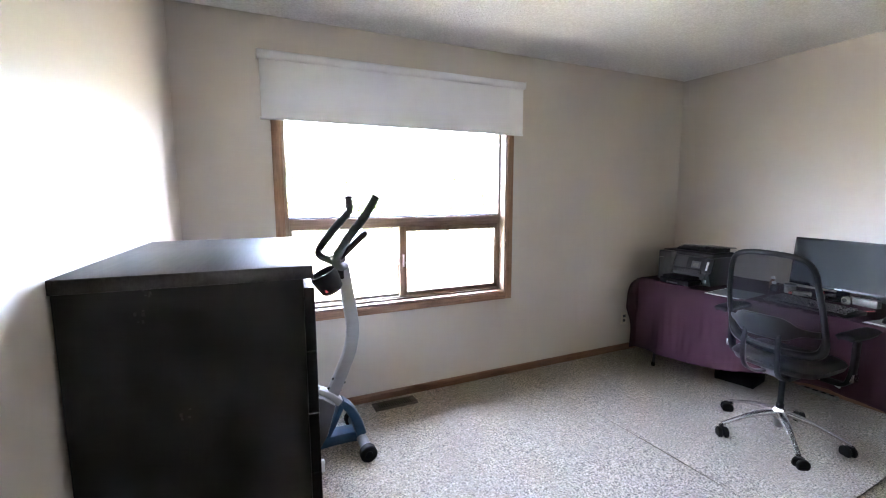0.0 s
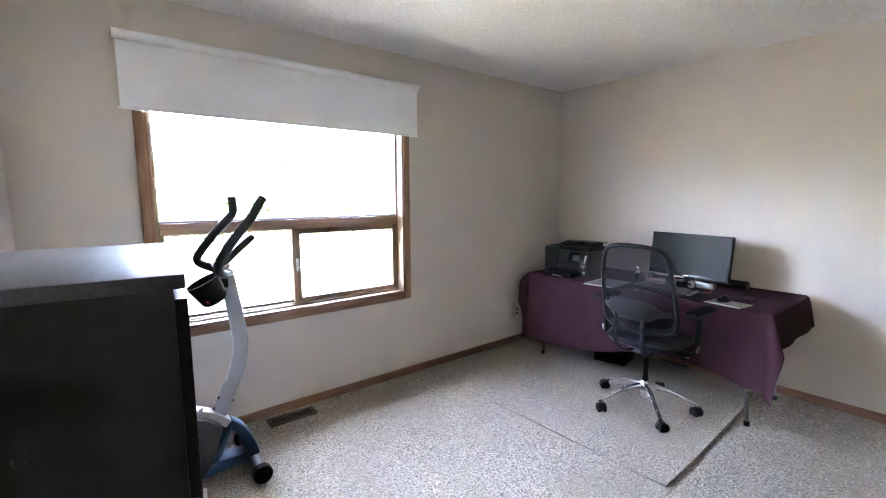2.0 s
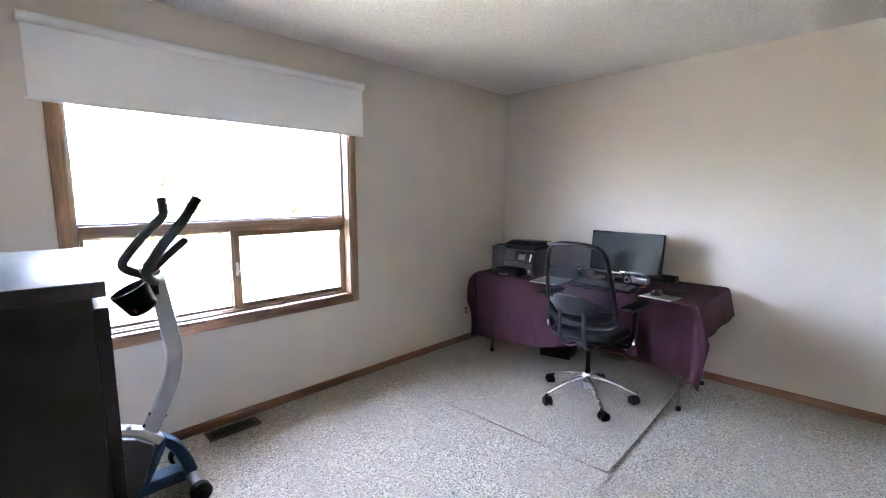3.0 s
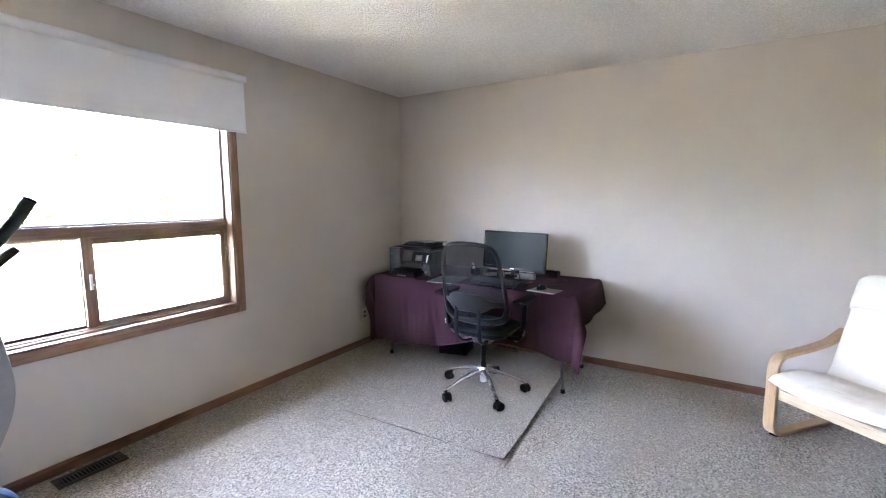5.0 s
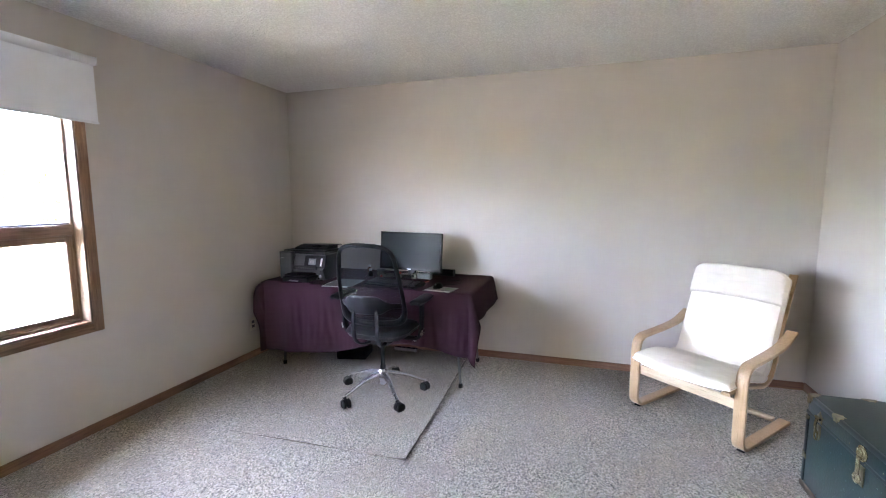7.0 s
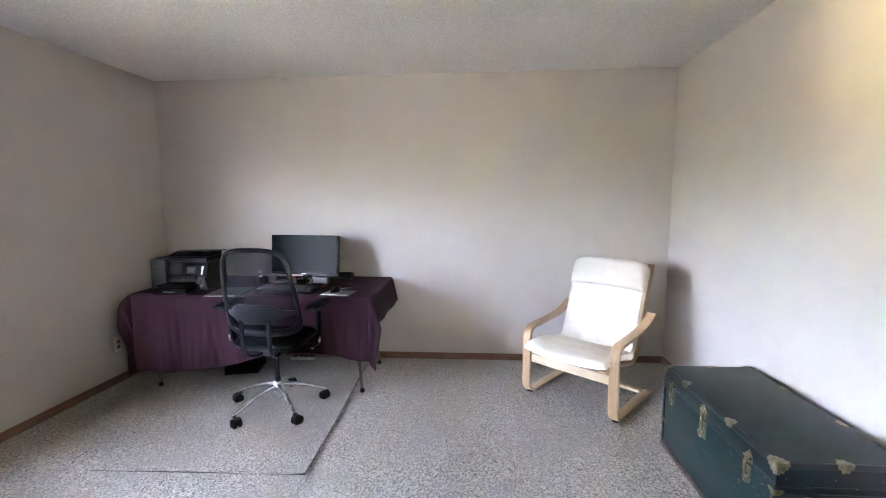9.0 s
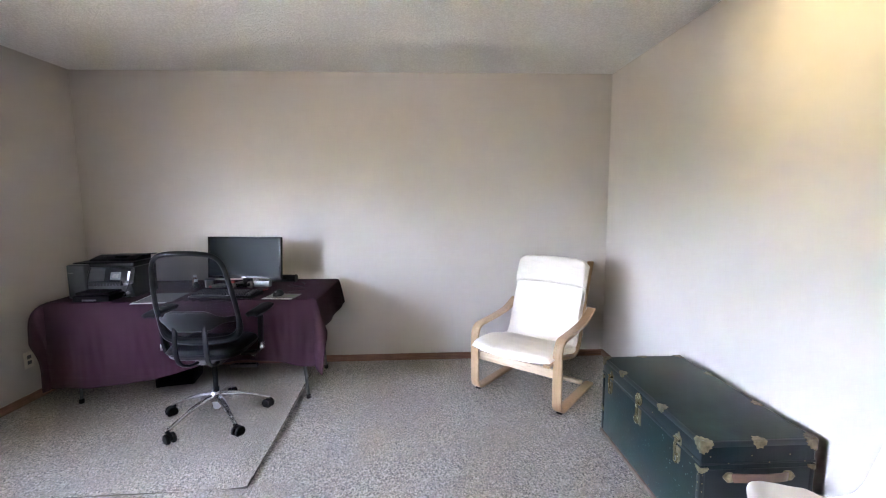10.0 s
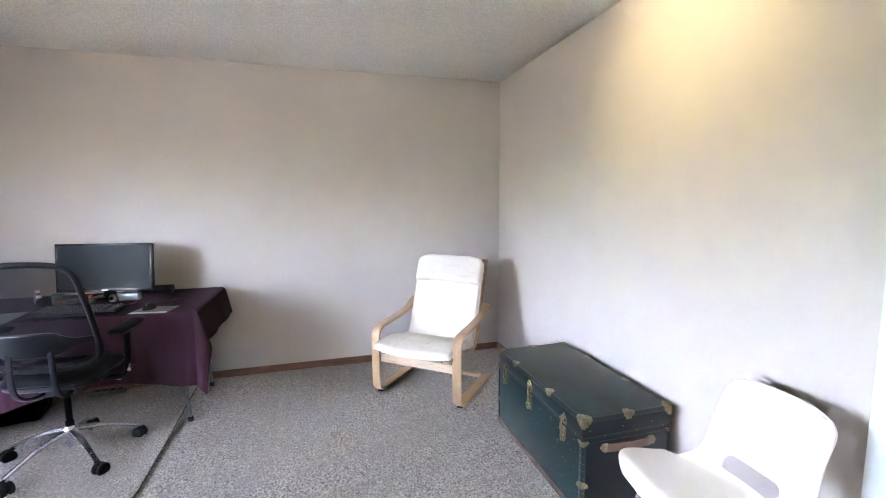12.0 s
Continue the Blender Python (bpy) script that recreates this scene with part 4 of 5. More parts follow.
part("barrel", sweep([(0, -0.09, 0.03), (0, 0.12, 0.03)], ring(0.029, 20)), M_PLASTIC, tube)
part("end_ring", sweep([(0, -0.096, 0.03), (0, -0.088, 0.03)], ring(0.031, 20)), M_SATIN, tube)
jar = thing("glass_jar", pose(3.30, 1.655, DZ0), "small clear jar with odds and ends on the desk", "jar")
part("body", lathe([(0.03, 0), (0.034, 0.004), (0.034, 0.045), (0.030, 0.05)], 20), M_CLEAR, jar)
part("lid", lathe([(0.034, 0.05), (0.036, 0.052), (0.036, 0.062), (0.03, 0.064)], 20), M_STEEL, jar)
for x, y, z, m, nm, lab in ((3.27, 1.74, 0.05, M_PLASTIC, "ink_bottle", "small black bottle on the desk"), (3.35, 1.79, 0.07, M_TAN, "spice_bottle", "small brown bottle on the desk"), (3.25, 1.455, 0.04, M_CLEAR, "pill_bottle", "small pale plastic bottle on the desk")):
    o = thing(nm, pose(x, y, DZ0), lab, "bottle")
    part("body", lathe([(0.018, 0), (0.020, 0.003), (0.020, z * 0.7), (0.011, z * 0.85), (0.011, z)], 16), m, o)
    part("cap", lathe([(0.013, z), (0.013, z + 0.014), (0.010, z + 0.016)], 14), M_RED if nm == "pill_bottle" else M_ALU, o)
box_ = thing("adapter", pose(3.27, 1.57, DZ0, 0, 0, 25), "clear and red power adapter on the desk", "adapter")
part("body", box((-0.02, -0.05, 0), (0.02, 0.05, 0.03), 0.006), M_CLEAR, box_)
part("plug", box((-0.012, 0.05, 0.006), (0.012, 0.07, 0.022), 0.003), M_RED, box_)
pen = thing("pen", pose(3.12, 1.19, DZ0 + 0.005, 0, 0, 70), "thin red and black pen on the cloth", "pen")
part("barrel", sweep([(0, -0.06, 0), (0, 0.055, 0)], ring(0.0042, 8)), M_RED, pen)
part("tip", sweep([(0, 0.055, 0), (0, 0.068, 0)], ring(0.003, 8), taper=[1, 0.3]), M_PLASTIC, pen)
for pts in (([(3.30, 1.52, 0), (3.22, 1.46, 0), (3.27, 1.38, 0.012), (3.34, 1.30, 0), (3.45, 1.33, 0)], [(3.36, 1.60, 0), (3.24, 1.53, 0.01), (3.20, 1.43, 0), (3.30, 1.36, 0)], [(3.30, 1.06, 0), (3.23, 1.00, 0), (3.33, 0.93, 0), (3.45, 1.0, 0)])):
    c = tagged(link_mesh("cable", sweep(round_path([(x, y, DZ0 + 0.003 + z) for x, y, z in pts], 0.06), ring(0.0028, 8)), M_PLASTIC), "thin loose cable lying on the desk", "cable", "cables on the desk")


# under the desk
bin_ = thing("waste_box", pose(3.30, 1.93, 0, 0, 0, 12), "low black plastic box under the desk", "box")
part("tub", prism([(-0.12, 0.0), (0.12, 0.0), (0.135, 0.22), (-0.135, 0.22)], "y", -0.13, 0.13, 0.01), M_PLASTIC, bin_)
part("rim", sweep(round_path([(-0.14, -0.135, 0.218), (0.14, -0.135, 0.218), (0.14, 0.135, 0.218), (-0.14, 0.135, 0.218)], 0.03), slab(0.012, 0.012, 0.003), side=(0, 0, 1), closed=True), M_SATIN, bin_)

strip = thing("power_strip", pose(3.565, 1.545, 0, 0, 0, 2), "slim grey power strip on the carpet under the desk", "power strip")
part("body", box((-0.022, -0.11, 0.0), (0.022, 0.11, 0.028), 0.005), M_GREYPRINT, strip)
for k in range(4):
    part("socket", box((-0.012, -0.090 + k * 0.048, 0.027), (0.012, -0.060 + k * 0.048, 0.0295), 0.002), M_PLASTIC, strip)

# ---- swivel desk chair ----
def desk_chair():
    c = thing("office_chair", pose(2.686, 1.35, 0), "black mesh-back swivel chair on a polished five-star base", "office chair")

    def bx(y, z):
        k = (z - 0.57) / 0.53
        return -0.150 - 0.122 * k + 0.055 * (y / 0.23) ** 2 - 0.02 * math.sin(math.pi * min(1, max(0, k)))
    half = [(0.0, 1.114), (0.10, 1.108), (0.165, 1.086), (0.198, 1.035), (0.213, 0.95), (0.226, 0.85), (0.232, 0.75), (0.230, 0.66), (0.212, 0.605), (0.165, 0.578), (0.08, 0.570)]
    pts = half + [(0.0, 0.568)] + [(-y, z) for y, z in reversed(half[1:])]
    path = []
    n = len(pts)
    for i in range(n):
        p0, p1, p2, p3 = (pts[(i + k) % n] for k in (-1, 0, 1, 2))
        for j in range(4):
            t = j / 4
            q = [0.5 * ((2 * b) + (-a + cc) * t + (2 * a - 5 * b + 4 * cc - d) * t * t + (-a + 3 * b - 3 * cc + d) * t ** 3) for a, b, cc, d in zip(p0, p1, p2, p3)]
            path.append((bx(q[0], q[1]), q[0], q[1]))
    thick = [1.02 + 0.88 * min(1.0, max(0.0, (0.70 - z) / 0.10)) for x, y, z in path]
    fr = part("back_frame", sweep(path, ring(0.0155, 10, 0.85), taper=thick, closed=True), M_FRAME, c, "rounded black back frame")

    def web(u, v):
        z = 0.575 + v * 0.53
        w = 0.232
        for (a, p), (b, q) in zip(half, half[1:]):
            if min(p, q) <= z <= max(p, q):
                w = a + (b - a) * ((z - p) / (q - p) if p != q else 0)
        y = (2 * u - 1) * w
        return (bx(y, z) + 0.004, y, z)
    part("mesh_panel", grid(24, 30, web), M_MESH, fr, "see-through black mesh")
    # lumbar plate with wings
    def plate(u, v):
        y = (2 * u - 1) * 0.222
        k = abs(2 * u - 1)
        hz = 0.018 + 0.046 / (1 + math.exp((k - 0.62) * 16))
        z = 0.722 + (2 * v - 1) * hz - 0.016 * k * k
        return (bx(y, z) - 0.076 * (1 - k ** 2.4) - 0.004 - 0.006 * math.cos((v - 0.5) * math.pi), y, z)
    pl = part("lumbar_plate", grid(40, 12, plate), M_SATIN, c, "curved satin black lumbar plate")
    mod = pl.modifiers.new("thickness", "SOLIDIFY")
    mod.thickness = 0.012
    for s in (-1, 1):
        p = round_path([(-0.250, s * 0.082, 0.685), (-0.256, s * 0.088, 0.56), (-0.235, s * 0.085, 0.455), (-0.13, s * 0.07, 0.405), (0.0, s * 0.05, 0.42)], 0.09, 8)
        part("back_support", sweep(p, slab(0.026, 0.016, 0.006), side=(0, 1, 0)), M_PLASTIC, c, "curved black support bar")

    def seat(top):
        def f(u, v):
            a, b = 2 * u - 1, 2 * v - 1
            # a superellipse outline mapped from the square
            k = max(abs(a), abs(b))
            ang = math.atan2(b, a)
            e = (abs(math.cos(ang)) ** 4 + abs(math.sin(ang)) ** 4) ** -0.25
            x, y = 0.24 * k * e * math.cos(ang), 0.232 * k * e * math.sin(ang)
            edge = max(0.0, 1 - k ** 5)
            z = (0.50 + 0.045 * edge ** 0.5 - 0.012 * (1 - (y / 0.25) ** 2) - 0.02 * max(0, x / 0.245) ** 3) if top else (0.50 - 0.062 * edge ** 0.5)
            return (x + 0.04, y, z)
        return grid(28, 28, f)
    bm = seat(True)
    join(bm, seat(False))
    bmesh.ops.remove_doubles(bm, verts=bm.verts, dist=0.0008)
    part("seat", bm, M_LEATHER, c, "padded black seat")
    mech = part("mechanism", box((-0.08, -0.08, 0.388), (0.14, 0.08, 0.446), 0.012, 3), M_STEEL, c, "grey metal tilt mechanism")
    part("lever", sweep(round_path([(0.02, 0.06, 0.42), (0.02, 0.20, 0.415), (0.0, 0.25, 0.41)], 0.03), ring(0.006, 8)), M_ALU, mech)
    part("lever", sweep(round_path([(0.05, -0.06, 0.42), (0.05, -0.20, 0.415), (0.03, -0.245, 0.41)], 0.03), ring(0.006, 8)), M_ALU, mech)
    for s in (-1, 1):
        part("bracket", sweep(round_path([(-0.10, s * 0.045, 0.40), (-0.04, s * 0.055, 0.382), (0.05, s * 0.055, 0.386)], 0.03), slab(0.022, 0.006, 0.002), side=(0, 1, 0)), M_CHROME, mech)
    part("spring_knob", lathe([(0.024, 0), (0.026, 0.006), (0.026, 0.03), (0.02, 0.036)], 18, pose(0.09, 0, 0.362)), M_PLASTIC, mech)
    for s, w_ in ((-1, 0.294), (1, 0.318)):
        arm = part("arm_post", sweep(round_path([(0.03, s * 0.17, 0.43), (0.03, s * (w_ - 0.018), 0.43), (0.025, s * w_, 0.52), (0.03, s * w_, 0.675)], 0.05), slab(0.055, 0.022, 0.008), side=(1, 0, 0)), M_PLASTIC, c, "black arm post")
        part("sleeve", box((0.002, s * w_ - 0.015, 0.462), (0.05, s * w_ + 0.015, 0.505), 0.005), M_CHROME, arm, "bright metal sleeve")
        def padf(u, v, s=s, w_=w_):
            x = -0.10 + 0.27 * u
            w = 0.034 * (1 - 0.3 * abs(2 * u - 1) ** 4)
            return (x, s * w_ + w * (2 * v - 1) + s * 0.01 * math.sin(u * 3), 0.708 - 0.007 * (2 * v - 1) ** 4 - 0.004 * abs(2 * u - 1) ** 5)
        pd = part("arm_pad", grid(22, 10, padf), M_RUBBER, arm, "soft black arm pad")
        md = pd.modifiers.new("thickness", "SOLIDIFY")
        md.thickness, md.offset = 0.026, 1.0
    col = part("gas_lift", lathe([(0.019, 0.14), (0.020, 0.15), (0.020, 0.215), (0.015, 0.22), (0.015, 0.40)], 20), M_PLASTIC, c, "black gas lift column")
    part("lift_foot", lathe([(0.018, 0.075), (0.022, 0.08), (0.028, 0.13), (0.03, 0.15)], 16), M_ALU, col)
    base = part("star_base", lathe([(0.034, 0.130), (0.042, 0.135), (0.044, 0.160), (0.034, 0.185), (0.026, 0.194)], 24), M_CHROME, c, "polished aluminium star hub")
    for k in range(5):
        a = radians(7 + 72 * k)
        ca, sa = math.cos(a), math.sin(a)
        p = round_path([(0.03 * ca, 0.03 * sa, 0.165), (0.15 * ca, 0.15 * sa, 0.145), (0.312 * ca, 0.312 * sa, 0.080)], 0.10)
        m_ = len(p)
        part("leg", sweep(p, slab(0.044, 0.026, 0.010), side=(-sa, ca, 0), taper=[1.0 - 0.42 * i / (m_ - 1) for i in range(m_)]), M_CHROME, base, "tapered polished leg")
        turn = pose(0.315 * ca, 0.315 * sa, 0, 0, 0, 40 + 97 * k)
        cast = part("caster", sweep(round_path([(-0.012, 0, 0.066), (0.012, 0, 0.062), (0.036, 0, 0.05), (0.04, 0, 0.032)], 0.02), slab(0.020, 0.012, 0.004), side=(0, 1, 0)), M_PLASTIC, base, "black twin-wheel caster")
        for v in cast.data.vertices:
            v.co = turn @ v.co
        for s in (-1, 1):
            w = part("wheel", lathe([(0.012, 0.0), (0.029, 0.001), (0.033, 0.006), (0.033, 0.017), (0.028, 0.022), (0.011, 0.023)], 20, turn @ pose(0.016, s * 0.005, 0.033, -90 * s)), M_RUBBER, cast)
    return c


desk_chair()


# ---- bentwood armchair ----
def armchair():
    ang = math.degrees(math.atan2(-0.647, 0.762))
    a = thing("armchair", pose(2.811, -0.602, 0, 0, 0, ang), "cantilevered birch bentwood armchair with a cream cushion", "armchair")
    # x runs to the chair's back, y to its own right as one sits reversed
    side_pts = [(0.60, 0, 0.016), (0.0, 0, 0.016), (0.0, 0, 0.49), (0.30, 0, 0.508), (0.47, 0, 0.53), (0.60, 0, 0.59)]
    for s in (-1, 1):
        y = s * 0.318
        p = round_path([(x, y, z) for x, _, z in side_pts], 0.085, 9)
        fr = part("side_frame", sweep(p, slab(0.062, 0.022, 0.004), side=(0, 1, 0)), M_BIRCH["z"], a, "bent laminated birch side")
        for x in (0.05, 0.55):
            part("glide", box((x - 0.015, y - 0.02, 0.0), (x + 0.015, y + 0.02, 0.008), 0.003), M_RUBBER, fr)
        p = round_path([(-0.07, s * 0.27, 0.345), (0.10, s * 0.27, 0.345), (0.36, s * 0.27, 0.285), (0.46, s * 0.27, 0.32), (0.53, s * 0.27, 0.55), (0.605, s * 0.27, 0.75), (0.685, s * 0.27, 0.93)], 0.09, 8)
        part("seat_rail", sweep(p, slab(0.045, 0.018, 0.004), side=(0, 1, 0)), M_BIRCH["x"], a, "bent birch seat rail")
    part("front_rail", box((0.012, -0.29, 0.242), (0.034, 0.29, 0.302), 0.004), M_RAIL, a, "pale birch front rail")
    part("rear_rail", box((0.50, -0.288, 0.028), (0.545, 0.288, 0.05), 0.004), M_RAIL, a, "pale birch floor rail")
    part("back_rail", box((0.66, -0.25, 0.86), (0.68, 0.25, 0.91), 0.006), M_BIRCH["y"], a)
    part("arm_rail", box((0.50, -0.29, 0.40), (0.52, 0.29, 0.45), 0.004), M_BIRCH["y"], a)
    for k in range(3):
        x = 0.12 + 0.1 * k
        part("seat_slat", box((x, -0.26, 0.315 - 0.02 * k), (x + 0.05, 0.26, 0.325 - 0.02 * k), 0.002), M_BIRCH["y"], a)

    centre = round_path([(-0.085, 0, 0.365), (0.10, 0, 0.375), (0.34, 0, 0.315), (0.425, 0, 0.36), (0.505, 0, 0.575), (0.575, 0, 0.76), (0.645, 0, 0.945)], 0.07, 10)
    # even steps along the line
    lens = [0.0]
    for q, r in zip(centre, centre[1:]):
        lens.append(lens[-1] + (r - q).length)

    def along(t):
        d = t * lens[-1]
        for i in range(len(centre) - 1):
            if d <= lens[i + 1] + 1e-9:
                k = (d - lens[i]) / (lens[i + 1] - lens[i])
                return centre[i].lerp(centre[i + 1], k), (centre[i + 1] - centre[i]).normalized()
        return centre[-1], (centre[-1] - centre[-2]).normalized()

    full = lens[-1]

    def pad(s0, s1, hw, th, lift, front=0.0, tops=0.0, seams=(), lines=(), soft=10, seed=0.0):
        """A boxed cushion along the seat's line, from s0 to s1 metres; front: how far its first edge bows out; tops: rounding of the far corners."""
        def place(a, v, hgt):
            lo = s0 + front * abs(a) ** 2.2
            hi = s1 - tops * abs(a) ** 7
            d = lo + (hi - lo) * v
            c, dr = along(min(1.0, max(0.0, d / full)))
            c = c + dr * (min(0.0, d) + max(0.0, d - full))
            nrm = Vector((-dr.z, 0, dr.x))
            w = hw * (1 + 0.006 * wave(v * 7, seed)) * (1 - 0.02 * abs(2 * v - 1) ** 10)
            return c + nrm * (lift + hgt) + Vector((0, a * w, 0))

        def face(top):
            def g(u, v):
                a, q = 2 * u - 1, 2 * v - 1
                e = max(0.0, (1 - abs(a) ** soft) * (1 - abs(q) ** (soft + 4))) ** 0.4
                k = th * e
                for sv in seams:
                    k -= 0.0045 * math.exp(-((v - sv) / 0.014) ** 2) * e
                for su in lines:
                    k -= 0.0035 * math.exp(-((a - su) / 0.02) ** 2) * e
                k += e * (0.005 * wave(u * 4 + 3 + seed, v * 7, 1) + 0.0016 * wave(u * 8 + 2 * v + seed, v * 13, 2) + 0.001 * wave(u * 22, v * 30, seed))
                return place(a, v, k if top else -0.30 * k)
            return g
        bm = grid(48, 64, face(True))
        join(bm, grid(48, 64, face(False)))
        bmesh.ops.remove_doubles(bm, verts=bm.verts, dist=0.0006)
        rim = [place(-1 + 2 * k / 20, 0, 0) for k in range(20)] + [place(1, k / 30, 0) for k in range(30)] + [place(1 - 2 * k / 20, 1, 0) for k in range(20)] + [place(-1, 1 - k / 30, 0) for k in range(30)]
        return bm, rim
    for name, lab, args in (
        ("seat_cushion", "cream cotton seat cushion with a rounded front", dict(s0=-0.050, s1=0.475, hw=0.296, th=0.046, lift=0.008, front=0.058, lines=(-0.33, 0.33), seams=(0.55,), seed=1.7)),
        ("back_cushion", "cream cotton quilted back cushion", dict(s0=0.44, s1=full + 0.004, hw=0.280, th=0.046, lift=-0.002, tops=0.05, lines=(-0.33, 0.33), seams=(0.36, 0.62), seed=4.1)),
        ("headrest", "cream padded headrest pillow", dict(s0=full - 0.212, s1=full + 0.002, hw=0.286, th=0.062, lift=0.014, front=-0.012, tops=0.05, soft=5, seed=8.3)),
    ):
        bm, rim = pad(**args)
        cu = part(name, bm, M_CREAM, a, lab)
        part("piping", sweep(rim, ring(0.0042, 6), closed=True), M_PIPING, cu)
    return a


armchair()


# ---- steamer trunk ----
def trunk():
    x0, x1, y0, y1, h, seam = -0.455, 0.45, -0.232, 0.232, 0.468, 0.372
    t = thing("storage_trunk", pose(1.968, -1.294, 0, 0, 0, 0.5), "old dark green trunk with tarnished brass corners and latches", "trunk")
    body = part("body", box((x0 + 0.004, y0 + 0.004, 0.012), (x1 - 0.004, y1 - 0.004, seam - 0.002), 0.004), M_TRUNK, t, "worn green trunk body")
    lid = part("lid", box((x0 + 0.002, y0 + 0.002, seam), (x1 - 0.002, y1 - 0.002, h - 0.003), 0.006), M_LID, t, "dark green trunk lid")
    # The top sheet is lighter and greyer than the lid's sides.
    part("top_sheet", box((x0 + 0.011, y0 + 0.011, h - 0.006), (x1 - 0.011, y1 - 0.011, h + 0.0012), 0.001), M_TRUNKTOP, lid, "paler grey-green top")
    part("end_sheet", box((x0 - 0.001, y0 + 0.02, 0.03), (x0 + 0.006, y1 - 0.02, seam - 0.02), 0.001), M_BAND, body, "dark trunk end")
    # edge bands
    for lo, hi in (((x0, y0, h - 0.024), (x1, y0 + 0.024, h)), ((x0, y1 - 0.024, h - 0.024), (x1, y1, h)), ((x0, y0 + 0.024, h - 0.024), (x0 + 0.024, y1 - 0.024, h)), ((x1 - 0.024, y0 + 0.024, h - 0.024), (x1, y1 - 0.024, h))):
        part("edge_band", box(lo, hi, 0.004), M_BAND, lid)
    for lo, hi in (((x0, y1 - 0.02, 0.03), (x0 + 0.022, y1, seam - 0.006)), ((x1 - 0.022, y1 - 0.02, 0.03), (x1, y1, seam - 0.006)), ((x0, y0, 0.03), (x0 + 0.022, y0 + 0.02, seam - 0.006)), ((x1 - 0.022, y0, 0.03), (x1, y0 + 0.02, seam - 0.006))):
        part("edge_band", box(lo, hi, 0.003), M_BAND, body)
    part("seam_band", box((x0 - 0.0012, y1 - 0.004, seam + 0.001), (x1, y1 + 0.0016, seam + 0.016), 0.001), M_BAND, lid)
    part("seam_band", box((x0 - 0.0012, y0, seam + 0.001), (x0 + 0.004, y1 - 0.004, seam + 0.008), 0.0005), M_BAND, lid)
    for lo, hi in (((x0 - 0.003, y1 - 0.012, 0.0), (x1 + 0.003, y1 + 0.005, 0.026)), ((x0 - 0.003, y0 - 0.003, 0.0), (x1 + 0.003, y0 + 0.012, 0.026)), ((x0 - 0.004, y0 + 0.012, 0.0), (x0 + 0.012, y1 - 0.012, 0.026)), ((x1 - 0.012, y0 + 0.012, 0.0), (x1 + 0.004, y1 - 0.012, 0.026))):
        part("bottom_strip", box(lo, hi, 0.004), plain("worn_brown_strip", (0.13, 0.085, 0.06), 0.6, vary=0.4, scale=30), body)
    rnd = random.Random(11)

    def lobed(n, r, wob):
        return [(r * (1 + wob * math.sin(3 * a)) * math.cos(a), r * (1 + wob * math.sin(3 * a)) * math.sin(a)) for a in (2 * math.pi * k / n for k in range(n))]
    # corner caps: a domed knob with three leaf-shaped flaps
    for cx, sx in ((x0, 1), (x1, -1)):
        for cy, sy in ((y0, 1), (y1, -1)):
            bm = bmesh.new()
            add_box(bm, tuple(min(q) for q in zip((cx - sx * 0.003, cy - sy * 0.003, h - 0.03), (cx + sx * 0.016, cy + sy * 0.016, h + 0.0035))), tuple(max(q) for q in zip((cx - sx * 0.003, cy - sy * 0.003, h - 0.03), (cx + sx * 0.016, cy + sy * 0.016, h + 0.0035))), 0.006, 3)
            leaf = [(0.76 * a, 0.76 * b) for a, b in [(0.0, 0.0), (0.056, 0.0), (0.062, 0.012), (0.05, 0.020), (0.052, 0.032), (0.036, 0.036), (0.032, 0.052), (0.018, 0.050), (0.012, 0.062), (0.0, 0.056)]]
            join(bm, prism([(cx + sx * a, cy + sy * b) for a, b in leaf], "z", h - 0.001, h + 0.0025))
            join(bm, prism([(cx + sx * a, h - b) for a, b in leaf], "y", min(cy - sy * 0.0025, cy + sy * 0.001), max(cy - sy * 0.0025, cy + sy * 0.001)))
            join(bm, prism([(cy + sy * a, h - b) for a, b in leaf], "x", min(cx - sx * 0.0035, cx + sx * 0.001), max(cx - sx * 0.0035, cx + sx * 0.001)))
            part("corner_cap", bm, M_BRASS, lid, "stamped brass corner")
            bm = bmesh.new()
            join(bm, prism([(cx + sx * a * 0.7, seam - 0.008 - b * 0.5) for a, b in leaf], "y", min(cy - sy * 0.003, cy + sy * 0.001), max(cy - sy * 0.003, cy + sy * 0.001)))
            join(bm, prism([(cy + sy * a * 0.7, seam - 0.008 - b * 0.5) for a, b in leaf], "x", min(cx - sx * 0.004, cx + sx * 0.001), max(cx - sx * 0.004, cx + sx * 0.001)))
            part("corner_plate", bm, M_BRASS, body, "small brass corner plate")
            bm = bmesh.new()
            join(bm, prism([(cx + sx * a * 0.75, 0.17 + 0.7 * (b - 0.03)) for a, b in leaf], "y", min(cy - sy * 0.003, cy + sy * 0.001), max(cy - sy * 0.003, cy + sy * 0.001)))
            join(bm, prism([(cy + sy * a * 0.75, 0.17 + 0.7 * (b - 0.03)) for a, b in leaf], "x", min(cx - sx * 0.004, cx + sx * 0.001), max(cx - sx * 0.004, cx + sx * 0.001)))
            part("edge_plate", bm, M_BRASS, body, "brass edge plate")
    flap = [(0.85 * a, 0.85 * b) for a, b in [(-0.032, 0.0), (-0.030, 0.018), (-0.018, 0.022), (-0.014, 0.036), (0.0, 0.032), (0.014, 0.038), (0.018, 0.022), (0.030, 0.016), (0.032, 0.0)]]
    for cx in (-0.165, 0.215):
        bm = prism([(cx + a, y1 - b) for a, b in flap], "z", h - 0.001, h + 0.0028)
